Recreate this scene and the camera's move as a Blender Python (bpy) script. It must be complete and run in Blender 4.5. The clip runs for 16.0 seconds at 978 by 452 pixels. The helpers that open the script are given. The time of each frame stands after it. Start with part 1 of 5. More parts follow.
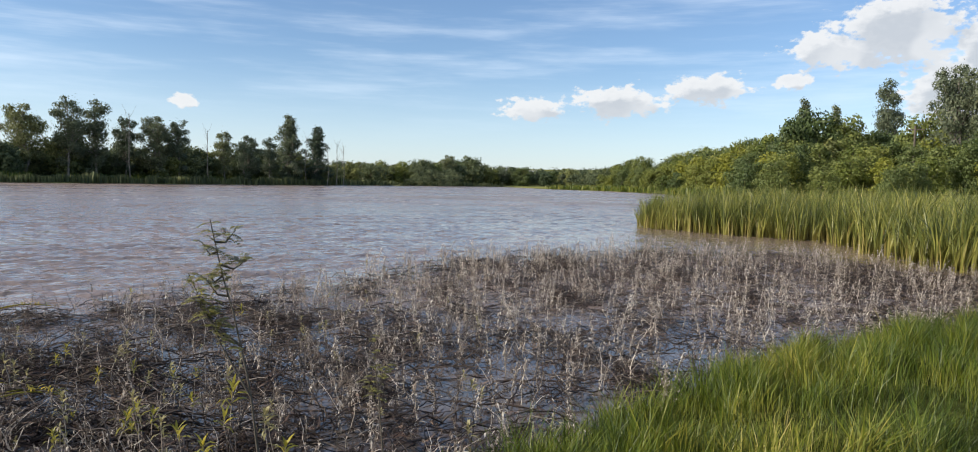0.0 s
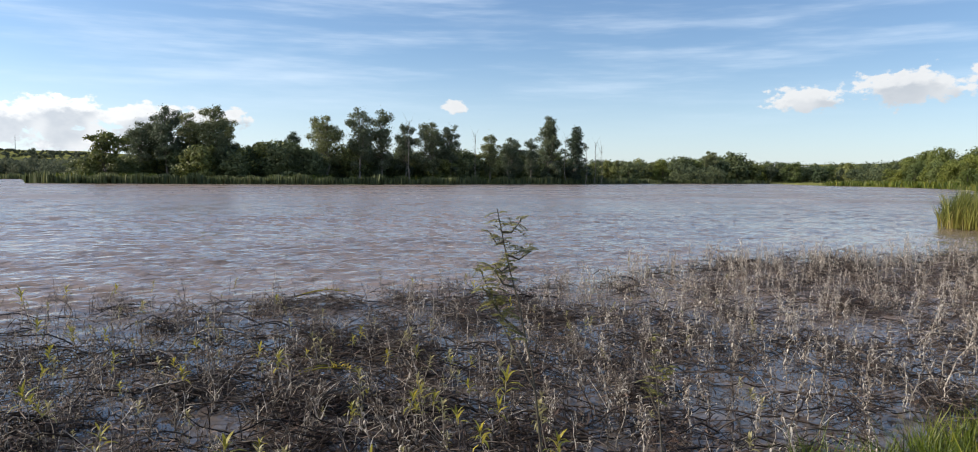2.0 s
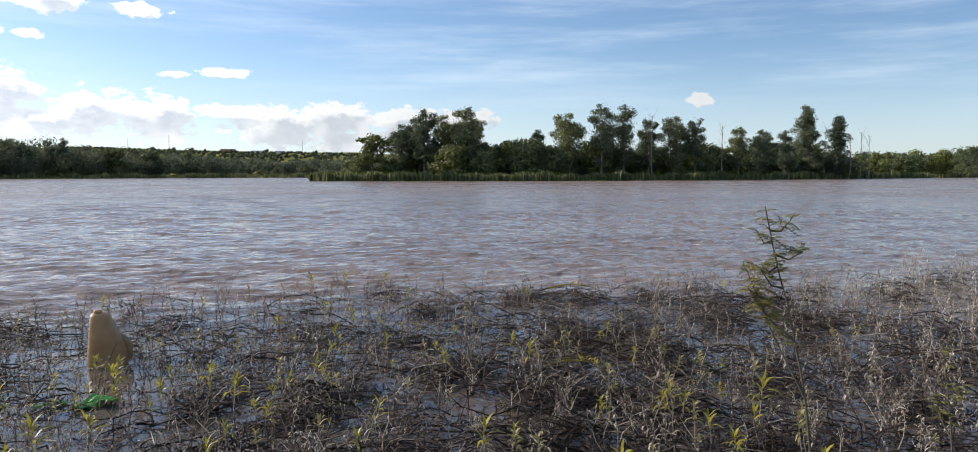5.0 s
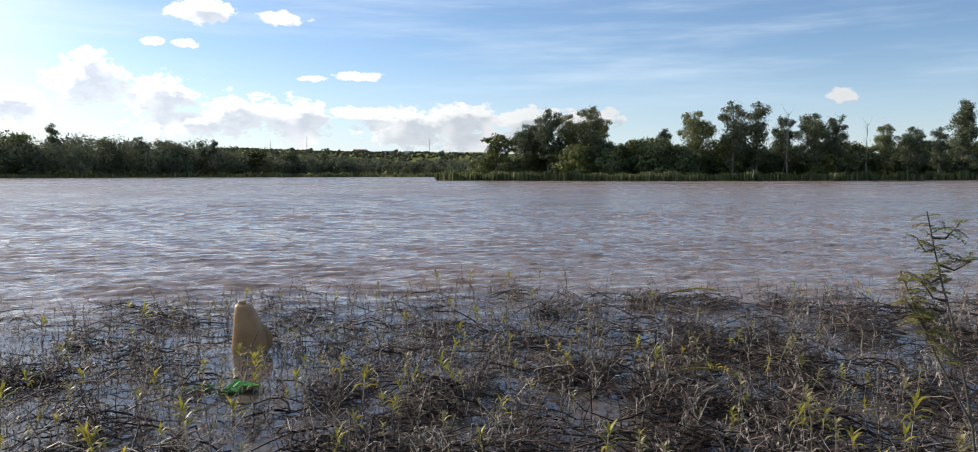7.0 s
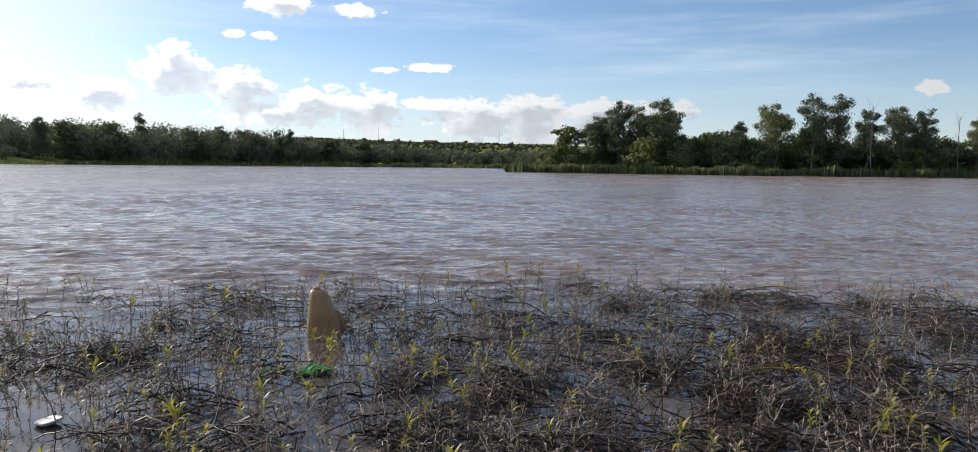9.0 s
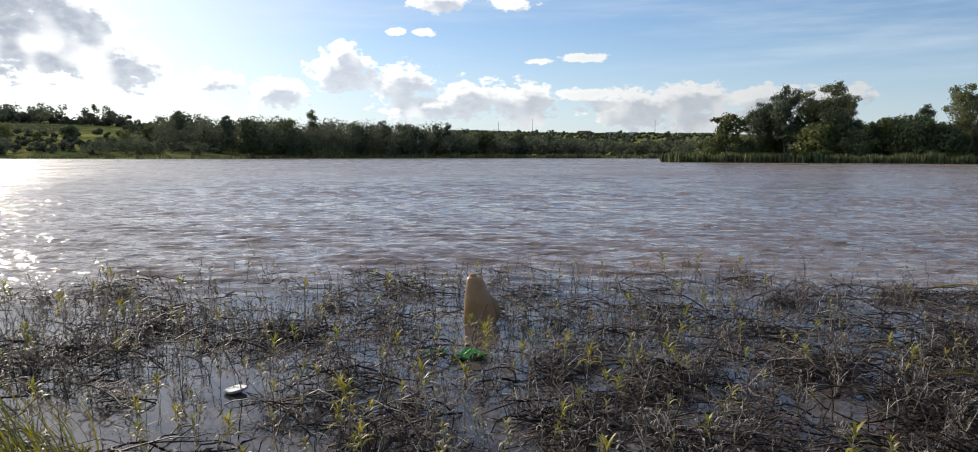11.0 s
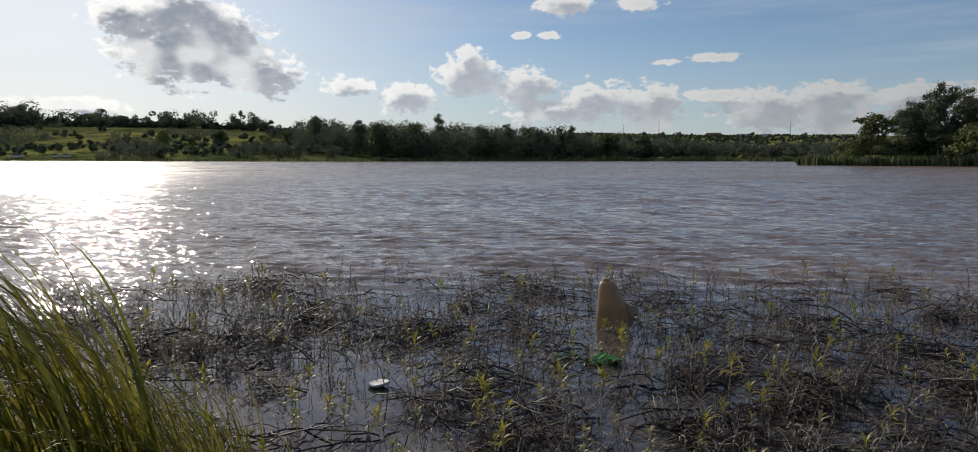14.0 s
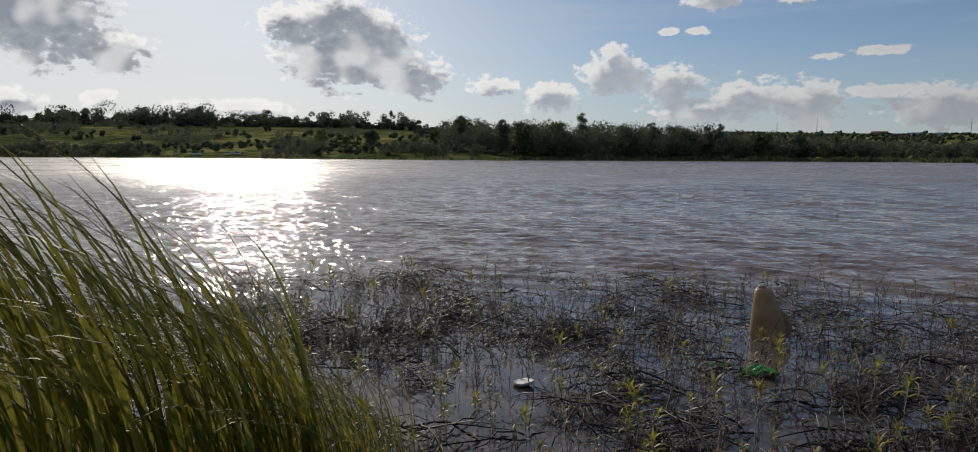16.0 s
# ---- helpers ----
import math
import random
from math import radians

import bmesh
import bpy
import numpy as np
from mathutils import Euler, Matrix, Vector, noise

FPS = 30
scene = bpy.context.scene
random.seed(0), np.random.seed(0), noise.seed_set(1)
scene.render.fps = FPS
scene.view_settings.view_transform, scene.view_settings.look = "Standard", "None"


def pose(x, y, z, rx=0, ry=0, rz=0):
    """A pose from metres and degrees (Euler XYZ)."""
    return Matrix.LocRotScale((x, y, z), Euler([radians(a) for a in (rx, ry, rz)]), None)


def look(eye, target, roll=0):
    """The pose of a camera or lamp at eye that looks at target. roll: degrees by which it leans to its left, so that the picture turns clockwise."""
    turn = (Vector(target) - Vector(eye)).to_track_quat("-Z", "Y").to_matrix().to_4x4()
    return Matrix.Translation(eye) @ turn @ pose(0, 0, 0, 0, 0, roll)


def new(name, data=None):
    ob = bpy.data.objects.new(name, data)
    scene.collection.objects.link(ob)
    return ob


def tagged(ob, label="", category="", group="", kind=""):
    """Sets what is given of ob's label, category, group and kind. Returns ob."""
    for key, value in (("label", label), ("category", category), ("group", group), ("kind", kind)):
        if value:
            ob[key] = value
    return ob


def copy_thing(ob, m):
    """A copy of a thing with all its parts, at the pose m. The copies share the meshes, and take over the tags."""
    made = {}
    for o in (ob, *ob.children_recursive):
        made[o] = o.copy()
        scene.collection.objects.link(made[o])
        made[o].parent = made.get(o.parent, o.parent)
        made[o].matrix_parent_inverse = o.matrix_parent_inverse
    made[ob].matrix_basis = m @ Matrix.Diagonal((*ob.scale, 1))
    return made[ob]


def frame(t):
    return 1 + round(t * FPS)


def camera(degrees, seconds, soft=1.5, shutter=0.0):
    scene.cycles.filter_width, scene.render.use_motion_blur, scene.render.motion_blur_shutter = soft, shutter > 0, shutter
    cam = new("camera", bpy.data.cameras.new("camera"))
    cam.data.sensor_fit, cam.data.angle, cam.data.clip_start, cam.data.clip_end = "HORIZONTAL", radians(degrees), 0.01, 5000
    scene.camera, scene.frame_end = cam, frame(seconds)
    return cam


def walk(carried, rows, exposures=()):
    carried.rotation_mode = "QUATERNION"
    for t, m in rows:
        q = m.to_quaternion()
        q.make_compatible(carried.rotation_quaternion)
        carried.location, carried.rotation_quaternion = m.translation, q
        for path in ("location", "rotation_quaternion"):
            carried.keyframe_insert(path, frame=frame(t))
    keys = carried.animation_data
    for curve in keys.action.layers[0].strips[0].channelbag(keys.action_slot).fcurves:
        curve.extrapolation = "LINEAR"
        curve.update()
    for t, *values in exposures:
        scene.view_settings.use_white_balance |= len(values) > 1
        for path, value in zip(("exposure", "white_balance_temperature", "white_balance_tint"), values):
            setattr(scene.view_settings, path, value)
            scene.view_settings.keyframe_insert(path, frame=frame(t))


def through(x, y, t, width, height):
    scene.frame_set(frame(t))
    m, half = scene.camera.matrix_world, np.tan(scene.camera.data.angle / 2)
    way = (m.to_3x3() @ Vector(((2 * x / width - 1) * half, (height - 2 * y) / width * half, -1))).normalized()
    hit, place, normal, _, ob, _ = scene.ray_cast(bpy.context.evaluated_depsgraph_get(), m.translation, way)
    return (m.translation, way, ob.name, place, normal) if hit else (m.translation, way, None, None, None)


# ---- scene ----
from math import degrees as degrees_
from math import cos, exp, hypot, pi, sin, sqrt, tan

# ---- camera: seconds, place, yaw to the left, pitch, roll ----
cam = camera(66.34, 16.0, soft=1.0)
PATH = [
    (0.0, 0.009, -0.001, 1.604, 0.00, -3.33, 1.20),
    (0.5, -0.023, 0.035, 1.591, 4.97, -3.09, 0.79),
    (1.0, -0.074, 0.047, 1.571, 10.55, -2.71, 0.43),
    (1.5, -0.079, 0.082, 1.576, 14.97, -3.35, 0.32),
    (2.0, -0.097, 0.111, 1.572, 19.54, -3.72, 0.44),
    (2.5, -0.098, 0.121, 1.557, 24.82, -4.02, 0.16),
    (3.0, -0.120, 0.089, 1.579, 27.75, -3.82, 0.01),
    (3.5, -0.123, 0.096, 1.572, 29.94, -3.96, 0.28),
    (4.0, -0.118, 0.119, 1.582, 31.99, -3.92, 0.04),
    (4.5, -0.124, 0.113, 1.576, 34.31, -4.14, 0.21),
    (5.0, -0.131, 0.048, 1.576, 37.86, -4.07, -0.09),
    (7.5, -0.166, 0.066, 1.580, 48.08, -4.32, 0.23),
    (8.0, -0.149, 0.056, 1.581, 48.74, -4.57, 0.40),
    (8.5, -0.173, 0.052, 1.578, 50.64, -4.54, 0.49),
    (9.0, -0.181, 0.046, 1.575, 52.49, -4.75, 0.67),
    (9.5, -0.181, 0.030, 1.575, 56.21, -4.88, 0.26),
    (12.0, -0.187, 0.037, 1.549, 67.38, -5.10, 0.55),
    (12.5, -0.176, 0.001, 1.565, 68.94, -4.27, 0.62),
    (13.0, -0.175, -0.030, 1.567, 70.70, -3.80, 0.12),
    (13.5, -0.205, -0.053, 1.562, 73.13, -5.17, 0.00),
    (14.0, -0.199, -0.070, 1.566, 73.59, -5.30, 0.02),
    (14.5, -0.197, -0.093, 1.573, 76.68, -5.16, 0.10),
    (15.0, -0.222, -0.088, 1.565, 79.45, -5.47, -0.03),
    (15.5, -0.231, -0.104, 1.569, 81.99, -5.34, 0.05),
    (16.0, -0.248, -0.115, 1.568, 84.36, -5.40, 0.27),
]


def aim(x, y, z, yaw, pitch, roll):
    return pose(x, y, z, 0, 0, yaw) @ pose(0, 0, 0, 90 + pitch) @ pose(0, 0, 0, 0, 0, roll)


walk(cam, [(t, aim(*row)) for t, *row in PATH], exposures=[(0.0, 0.5), (3.5, 0.44), (7.5, 0.3), (10.0, 0.15), (12.5, -0.18), (13.5, -0.46), (14.5, -0.64), (16.0, -0.76)])

# ---- sun and sky ----
SUN_AZ, SUN_EL = 105.0, 24.0


def toward(az, el=0.0):
    """The unit way at an azimuth (degrees, to the left of +y) and an elevation."""
    a, e = radians(az), radians(el)
    return Vector((-sin(a) * cos(e), cos(a) * cos(e), sin(e)))


sun = new("sun", bpy.data.lights.new("sun", "SUN"))
sun.data.energy, sun.data.angle, sun.data.color = 4.2, radians(0.55), (1.0, 0.9, 0.76)
sun.matrix_world = look(tuple(toward(SUN_AZ, SUN_EL) * 50), (0, 0, 0))

world = bpy.data.worlds.new("sky")
scene.world = world
world.use_nodes = True


class Nodes:
    """Short ways of building a node tree."""

    def __init__(self, tree):
        self.tree = tree
        tree.nodes.clear()

    def add(self, kind, inputs=(), **props):
        n = self.tree.nodes.new(kind)
        if "operation" in props:
            n.operation = props["operation"]
        if "use_clamp" in props:
            n.use_clamp = props["use_clamp"]
        if "data_type" in props:
            n.data_type, n.blend_type = props["data_type"], props["blend_type"]
        if "interpolation_type" in props:
            n.interpolation_type = props["interpolation_type"]
        if "feature" in props:
            n.feature, n.voronoi_dimensions = props["feature"], props["voronoi_dimensions"]
        if "sky_type" in props:
            n.sky_type, n.sun_disc = props["sky_type"], props["sun_disc"]
            n.sun_elevation, n.sun_rotation = props["sun_elevation"], props["sun_rotation"]
            n.air_density, n.dust_density = props["air_density"], props["dust_density"]
            n.ozone_density, n.altitude = props["ozone_density"], props["altitude"]
        for k, v in dict(inputs).items():
            self.put(n.inputs[k], v)
        return n

    def put(self, socket, v):
        if isinstance(v, bpy.types.NodeSocket):
            self.tree.links.new(v, socket)
        elif isinstance(v, (tuple, list)) and len(v) == 3 and socket.type == "RGBA":
            socket.default_value = (*v, 1)
        else:
            socket.default_value = v

    def math(self, op, a, b=0.0, c=0.0, clamp=False):
        n = self.add("ShaderNodeMath", {0: a, 1: b, 2: c}, operation=op, use_clamp=clamp)
        return n.outputs[0]

    def mix(self, f, a, b, blend="MIX"):
        n = self.add("ShaderNodeMix", data_type="RGBA", blend_type=blend)
        self.put(n.inputs[0], f), self.put(n.inputs[6], a), self.put(n.inputs[7], b)
        return n.outputs[2]

    def ramp01(self, v, lo, hi):
        n = self.add("ShaderNodeMapRange", {0: v, 1: lo, 2: hi}, interpolation_type="SMOOTHSTEP")
        return n.outputs[0]

    def noise(self, vec, scale, detail=4.0, rough=0.55):
        n = self.add("ShaderNodeTexNoise", {"Scale": scale, "Detail": detail, "Roughness": rough})
        if vec is not None:
            self.put(n.inputs["Vector"], vec)
        return n.outputs[0]


# Clouds: azimuth, elevation, half width, half height, all in degrees.
CLOUDS = [
    (115.6, 9.2, 5.0, 3.6), (110.8, 7.0, 2.6, 1.5), (95.2, 7.3, 5.2, 2.5), (95.9, 10.0, 3.2, 2.1), (90.2, 5.9, 2.8, 1.6), (99.4, 9.4, 2.2, 1.4), (93.4, 8.4, 3.6, 2.2),
    (116.9, 3.4, 2.0, .9), (111.7, 3.7, 1.3, .6), (102.4, 3.4, 3.0, .6), (84.1, 5.2, 1.9, .8), (106.6, 3.3, 1.4, .5),
    (79.8, 4.4, 2.2, 1.3), (75.0, 6.1, 2.8, 1.5), (75.1, 7.5, 1.1, .8), (70.6, 5.3, 2.4, 1.4), (68.4, 3.6, 4.2, 1.1), (65.3, 4.2, 2.8, 1.4),
    (61.5, 3.7, 2.6, 1.7), (57.3, 4.4, 2.4, .5), (53.3, 3.4, 3.4, 1.5), (49.3, 3.9, 3.0, 1.4), (44.4, 4.0, 3.0, .9), (40.0, 4.0, 2.6, .7), (47.0, 2.4, 5.0, .9),
    (68.1, 11.2, 2.0, 1.0), (62.7, 11.0, 1.6, .5), (71.1, 9.0, .7, .3), (69.1, 9.0, .9, .3), (60.5, 6.9, 1.0, .25), (56.9, 7.1, 1.7, .35), (38.2, 4.4, .8, .4),
    (22.1, 5.3, .9, .5), (-3.2, 5.7, 2.6, .9), (-9.4, 6.2, 3.2, 1.2), (-15.8, 7.1, 3.4, 1.0), (-21.7, 7.5, 1.4, .6),
    (-24.4, 9.5, 3.4, 1.3), (-28.2, 10.8, 4.0, 2.3), (-31.2, 6.6, 2.8, 2.4), (-33.4, 8.9, 2.6, 2.2), (-36.0, 7.0, 3.0, 3.0),
]

w = Nodes(world.node_tree)
gen = w.add("ShaderNodeTexCoord").outputs["Generated"]
sep = w.add("ShaderNodeSeparateXYZ", {0: gen})
az = w.math("MULTIPLY", w.math("ARCTAN2", w.math("MULTIPLY", sep.outputs[0], -1.0), sep.outputs[1]), 180 / pi)
el = w.math("MULTIPLY", w.math("ARCSINE", sep.outputs[2]), 180 / pi)
flat = w.add("ShaderNodeCombineXYZ", {0: az, 1: el}).outputs[0]


def moved(v, by):
    return w.add("ShaderNodeVectorMath", {0: v, 1: by}, operation="ADD").outputs[0]


def density(at, fine=5.0, relief=1.0):
    """How thick the cumulus is at a place in the sky: above 0 inside a cloud."""
    best = None
    for a, e, wide, high in CLOUDS:
        off = w.add("ShaderNodeVectorMath", {0: at, 1: (a, e, 0)}, operation="SUBTRACT").outputs[0]
        off = w.add("ShaderNodeVectorMath", {0: off, 1: (1 / wide, 1 / high, 0)}, operation="MULTIPLY").outputs[0]
        far = w.add("ShaderNodeVectorMath", {0: off}, operation="LENGTH").outputs["Value"]
        best = far if best is None else w.math("SMOOTH_MIN", best, far, 0.25)
    tall = w.add("ShaderNodeVectorMath", {0: at, 1: (1.0, 1.5, 1)}, operation="MULTIPLY").outputs[0]
    billow = w.noise(tall, 0.5, fine, 0.56)
    swirl = w.add("ShaderNodeTexNoise", {"Vector": tall, "Scale": 1.1, "Detail": 3.0}).outputs["Color"]
    cells = w.add("ShaderNodeTexVoronoi", {"Vector": moved(tall, swirl), "Scale": 1.0, "Detail": 1.5, "Roughness": 0.45, "Smoothness": 0.7}, feature="SMOOTH_F1", voronoi_dimensions="2D").outputs["Distance"]
    body_ = w.math("MINIMUM", w.math("MULTIPLY", w.math("SUBTRACT", 1.0, best), 1.25), 0.9)
    frayed = w.math("MULTIPLY_ADD", w.noise(tall, 1.6, 5.0, 0.6), 1.5, -0.75)
    rough_ = w.math("ADD", w.math("MULTIPLY_ADD", billow, 2.0, -0.95), w.math("ADD", frayed, w.math("MULTIPLY_ADD", cells, -0.6, 0.46)))
    return w.math("MULTIPLY_ADD", rough_, relief, body_)


sky = w.add("ShaderNodeTexSky", sky_type="NISHITA", sun_disc=False, sun_elevation=radians(SUN_EL), sun_rotation=radians(-SUN_AZ),
            air_density=1.0, dust_density=0.7, ozone_density=2.5, altitude=800).outputs[0]
cloud = density(flat)
cover = w.ramp01(cloud, 0.0, 0.45)
# a cloud is grey where more of it stands between it and the sun
between = density(moved(flat, (0.55, 0.85, 0)), 2.0, 0.5)
shade = w.math("MULTIPLY_ADD", w.ramp01(between, -0.1, 0.5), 0.86, w.math("MULTIPLY", w.ramp01(cloud, 0.4, 1.2), 0.14))
# and bright again where it thins
thin_ = w.ramp01(w.noise(moved(flat, (7.0, 3.0, 0)), 0.36, 1.5, 0.4), 0.48, 0.66)
shade = w.math("MULTIPLY", shade, w.math("MULTIPLY_ADD", thin_, -0.55, 1.0))
streak = w.add("ShaderNodeMapping", {0: flat, 2: (0, 0, radians(4)), 3: (0.045, 0.42, 1)}).outputs[0]
wisps = w.math("MULTIPLY", w.ramp01(w.noise(streak, 1.0, 5.0, 0.6), 0.42, 0.78), w.ramp01(el, 2.0, 8.0))
haze = w.math("MULTIPLY", w.math("SUBTRACT", 1.0, w.ramp01(el, -1.0, 10.0)), w.math("MULTIPLY_ADD", w.ramp01(az, 0.0, 80.0), 0.24, 0.38))
sky = w.mix(1.0, sky, (0.97, 1.02, 1.1), "MULTIPLY")
colour = w.mix(haze, sky, (6.3, 7.2, 8.5))
colour = w.mix(w.math("MULTIPLY", wisps, 0.42), colour, (7.3, 8.1, 9.0))
# a thin veil of high cloud towards the sun
colour = w.mix(w.math("MULTIPLY", w.ramp01(az, 68.0, 112.0), 0.66), colour, (13.0, 13.0, 12.8))
sunward = w.ramp01(az, 30.0, 100.0)
lit = w.mix(sunward, (6.4, 6.5, 6.6), (15.0, 14.8, 14.4))
body = w.mix(shade, lit, w.mix(w.ramp01(az, 74.0, 100.0), w.mix(sunward, (4.3, 4.6, 5.0), (6.6, 7.2, 8.2)), (3.9, 4.4, 5.2)))
colour = w.mix(w.math("MULTIPLY", cover, 0.94), colour, body)
back = w.add("ShaderNodeBackground", {"Color": colour, "Strength": 0.1})
w.add("ShaderNodeOutputWorld", {0: back.outputs[0]})

# ---- materials ----


def surface(name, build):
    m = bpy.data.materials.new(name)
    m.use_nodes = True
    n = Nodes(m.node_tree)
    n.add("ShaderNodeOutputMaterial", {0: build(n)})
    return m


def bsdf(n, colour, rough=0.6, bump=None, strength=0.3, distance=0.01, **more):
    ins = {"Base Color": colour, "Roughness": rough}
    ins.update({k.replace("_", " "): v for k, v in more.items()})
    if bump is not None:
        ins["Normal"] = n.add("ShaderNodeBump", {"Height": bump, "Strength": strength, "Distance": distance}).outputs[0]
    return n.add("ShaderNodeBsdfPrincipled", ins).outputs[0]


def place(n):
    return n.add("ShaderNodeTexCoord").outputs["Object"]


def world_place(n):
    return n.add("ShaderNodeNewGeometry").outputs["Position"]


def ramp(n, v, stops):
    r = n.add("ShaderNodeValToRGB", {0: v})
    while len(r.color_ramp.elements) < len(stops):
        r.color_ramp.elements.new(0.5)
    for e, (at, c) in zip(r.color_ramp.elements, stops):
        e.position, e.color = at, (*c, 1)
    return r.outputs[0]


def leafy(name, stops, through=0.35, rough=0.55, patch=0.0, scale=1.0, each=False):
    """Leaves, each a little different in colour, that let some light through. patch: how far broad patches shift the colour."""

    def build(n):
        pick = n.add("ShaderNodeNewGeometry").outputs["Random Per Island"]
        tone = n.noise(world_place(n), scale, 3.0)
        v = n.math("ADD", n.math("MULTIPLY", pick, 1 - patch), n.math("MULTIPLY", n.ramp01(tone, 0.3, 0.7), patch))
        c = ramp(n, v, stops)
        if each:
            # every tree has its own tint
            own = n.add("ShaderNodeObjectInfo").outputs["Random"]
            c = n.mix(1.0, c, ramp(n, own, [(0.0, (0.5, 0.6, 0.62)), (0.5, (1.0, 1.0, 1.0)), (1.0, (1.5, 1.35, 0.95))]), "MULTIPLY")
        face = bsdf(n, c, rough, Specular_IOR_Level=0.3)
        thin = n.add("ShaderNodeBsdfTranslucent", {"Color": c}).outputs[0]
        return n.add("ShaderNodeMixShader", {0: through, 1: face, 2: thin}).outputs[0]

    return surface(name, build)


def barky(name, dark, light, scale=6.0):
    def build(n):
        p = n.add("ShaderNodeMapping", {0: place(n), 3: (1, 1, 0.25)}).outputs[0]
        v = n.noise(p, scale, 6.0)
        return bsdf(n, ramp(n, v, [(0.3, dark), (0.7, light)]), 0.85, v, 0.4, 0.02)

    return surface(name, build)


def make_water(n):
    p = world_place(n)
    turned = n.add("ShaderNodeMapping", {0: p, 2: (0, 0, radians(38))}).outputs[0]
    turned = n.add("ShaderNodeMapping", {0: turned, 3: (1.0, 0.5, 1)}).outputs[0]
    swell = n.noise(turned, 0.4, 2.0, 0.5)
    chop = n.noise(turned, 2.2, 1.5, 0.5)
    ripple = n.noise(turned, 8.0, 2.0, 0.5)
    # the weeds shelter the water near the bank
    far = n.add("ShaderNodeVectorMath", {0: p}, operation="LENGTH").outputs["Value"]
    calm = n.ramp01(far, 7.5, 11.0)
    broad = n.math("ADD", n.math("MULTIPLY", swell, 0.5), n.math("MULTIPLY", chop, 0.5))
    h = n.math("ADD", n.math("MULTIPLY", broad, 0.2), n.math("MULTIPLY", ripple, 0.05))
    h = n.math("MULTIPLY", h, n.math("MULTIPLY_ADD", calm, 0.96, 0.04))
    silt = n.noise(p, 0.12, 3.0)
    open_water = ramp(n, silt, [(0.3, (0.205, 0.152, 0.12)), (0.7, (0.265, 0.197, 0.155))])
    # drowned weeds and rotting leaves show through where it is shallow
    drowned = ramp(n, n.noise(p, 2.6, 4.0), [(0.35, (0.05, 0.042, 0.037)), (0.68, (0.16, 0.13, 0.112))])
    reach = n.math("ADD", far, n.math("MULTIPLY_ADD", n.noise(p, 0.7, 3.0), 5.0, -2.5))
    c = n.mix(n.ramp01(reach, 7.5, 11.5), drowned, open_water)
    # ripples too fine to tell apart far off blur what is mirrored
    blur = n.math("MULTIPLY_ADD", n.math("MULTIPLY", n.ramp01(far, 18.0, 70.0), n.math("MULTIPLY_ADD", n.ramp01(n.noise(p, 0.09, 6.0, 0.7), 0.35, 0.65), 0.16, 0.14)), 1.0, 0.06)
    return bsdf(n, c, blur, h, 1.0, 1.0, IOR=1.4)


def make_ground(n):
    p = world_place(n)
    broad, fine = n.noise(p, 0.03, 4.0), n.noise(p, 1.8, 5.0)
    grass = ramp(n, broad, [(0.35, (0.085, 0.1, 0.04)), (0.5, (0.15, 0.16, 0.06)), (0.65, (0.3, 0.28, 0.09))])
    mid = n.noise(p, 0.16, 4.0, 0.6)
    grass = n.mix(n.ramp01(mid, 0.5, 0.66), grass, (0.03, 0.045, 0.014))
    c = n.mix(n.ramp01(fine, 0.62, 0.8), grass, (0.08, 0.07, 0.04))
    # near-bank earth and thatch, darkened: shade between grass tufts is put into the colour
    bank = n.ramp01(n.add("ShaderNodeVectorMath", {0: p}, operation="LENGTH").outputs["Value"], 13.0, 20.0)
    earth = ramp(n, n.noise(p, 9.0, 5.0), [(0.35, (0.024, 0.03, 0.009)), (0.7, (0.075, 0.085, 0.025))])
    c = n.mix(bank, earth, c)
    return bsdf(n, c, 1.0, fine, 0.5, 0.05, Specular_IOR_Level=0.0)


def make_reed(n):
    """Reed leaves: blue-green to yellow-green, straw-yellow towards their wet feet."""
    pick = n.add("ShaderNodeNewGeometry").outputs["Random Per Island"]
    p = world_place(n)
    v = n.math("MULTIPLY_ADD", n.ramp01(n.noise(p, 0.9, 3.0), 0.3, 0.7), 0.4, n.math("MULTIPLY", pick, 0.6))
    c = ramp(n, v, [(0.0, (0.03, 0.046, 0.011)), (0.45, (0.13, 0.152, 0.034)), (0.8, (0.3, 0.29, 0.07)), (1.0, (0.48, 0.41, 0.17))])
    low = n.math("SUBTRACT", 1.0, n.ramp01(n.math("ADD", n.add("ShaderNodeSeparateXYZ", {0: p}).outputs[2], n.math("MULTIPLY", pick, 0.5)), 0.15, 0.8))
    c = n.mix(n.math("MULTIPLY", low, 0.45), c, (0.36, 0.3, 0.07))
    thin = n.add("ShaderNodeBsdfTranslucent", {"Color": c}).outputs[0]
    return n.add("ShaderNodeMixShader", {0: 0.3, 1: bsdf(n, c, 0.4, Specular_IOR_Level=0.4), 2: thin}).outputs[0]


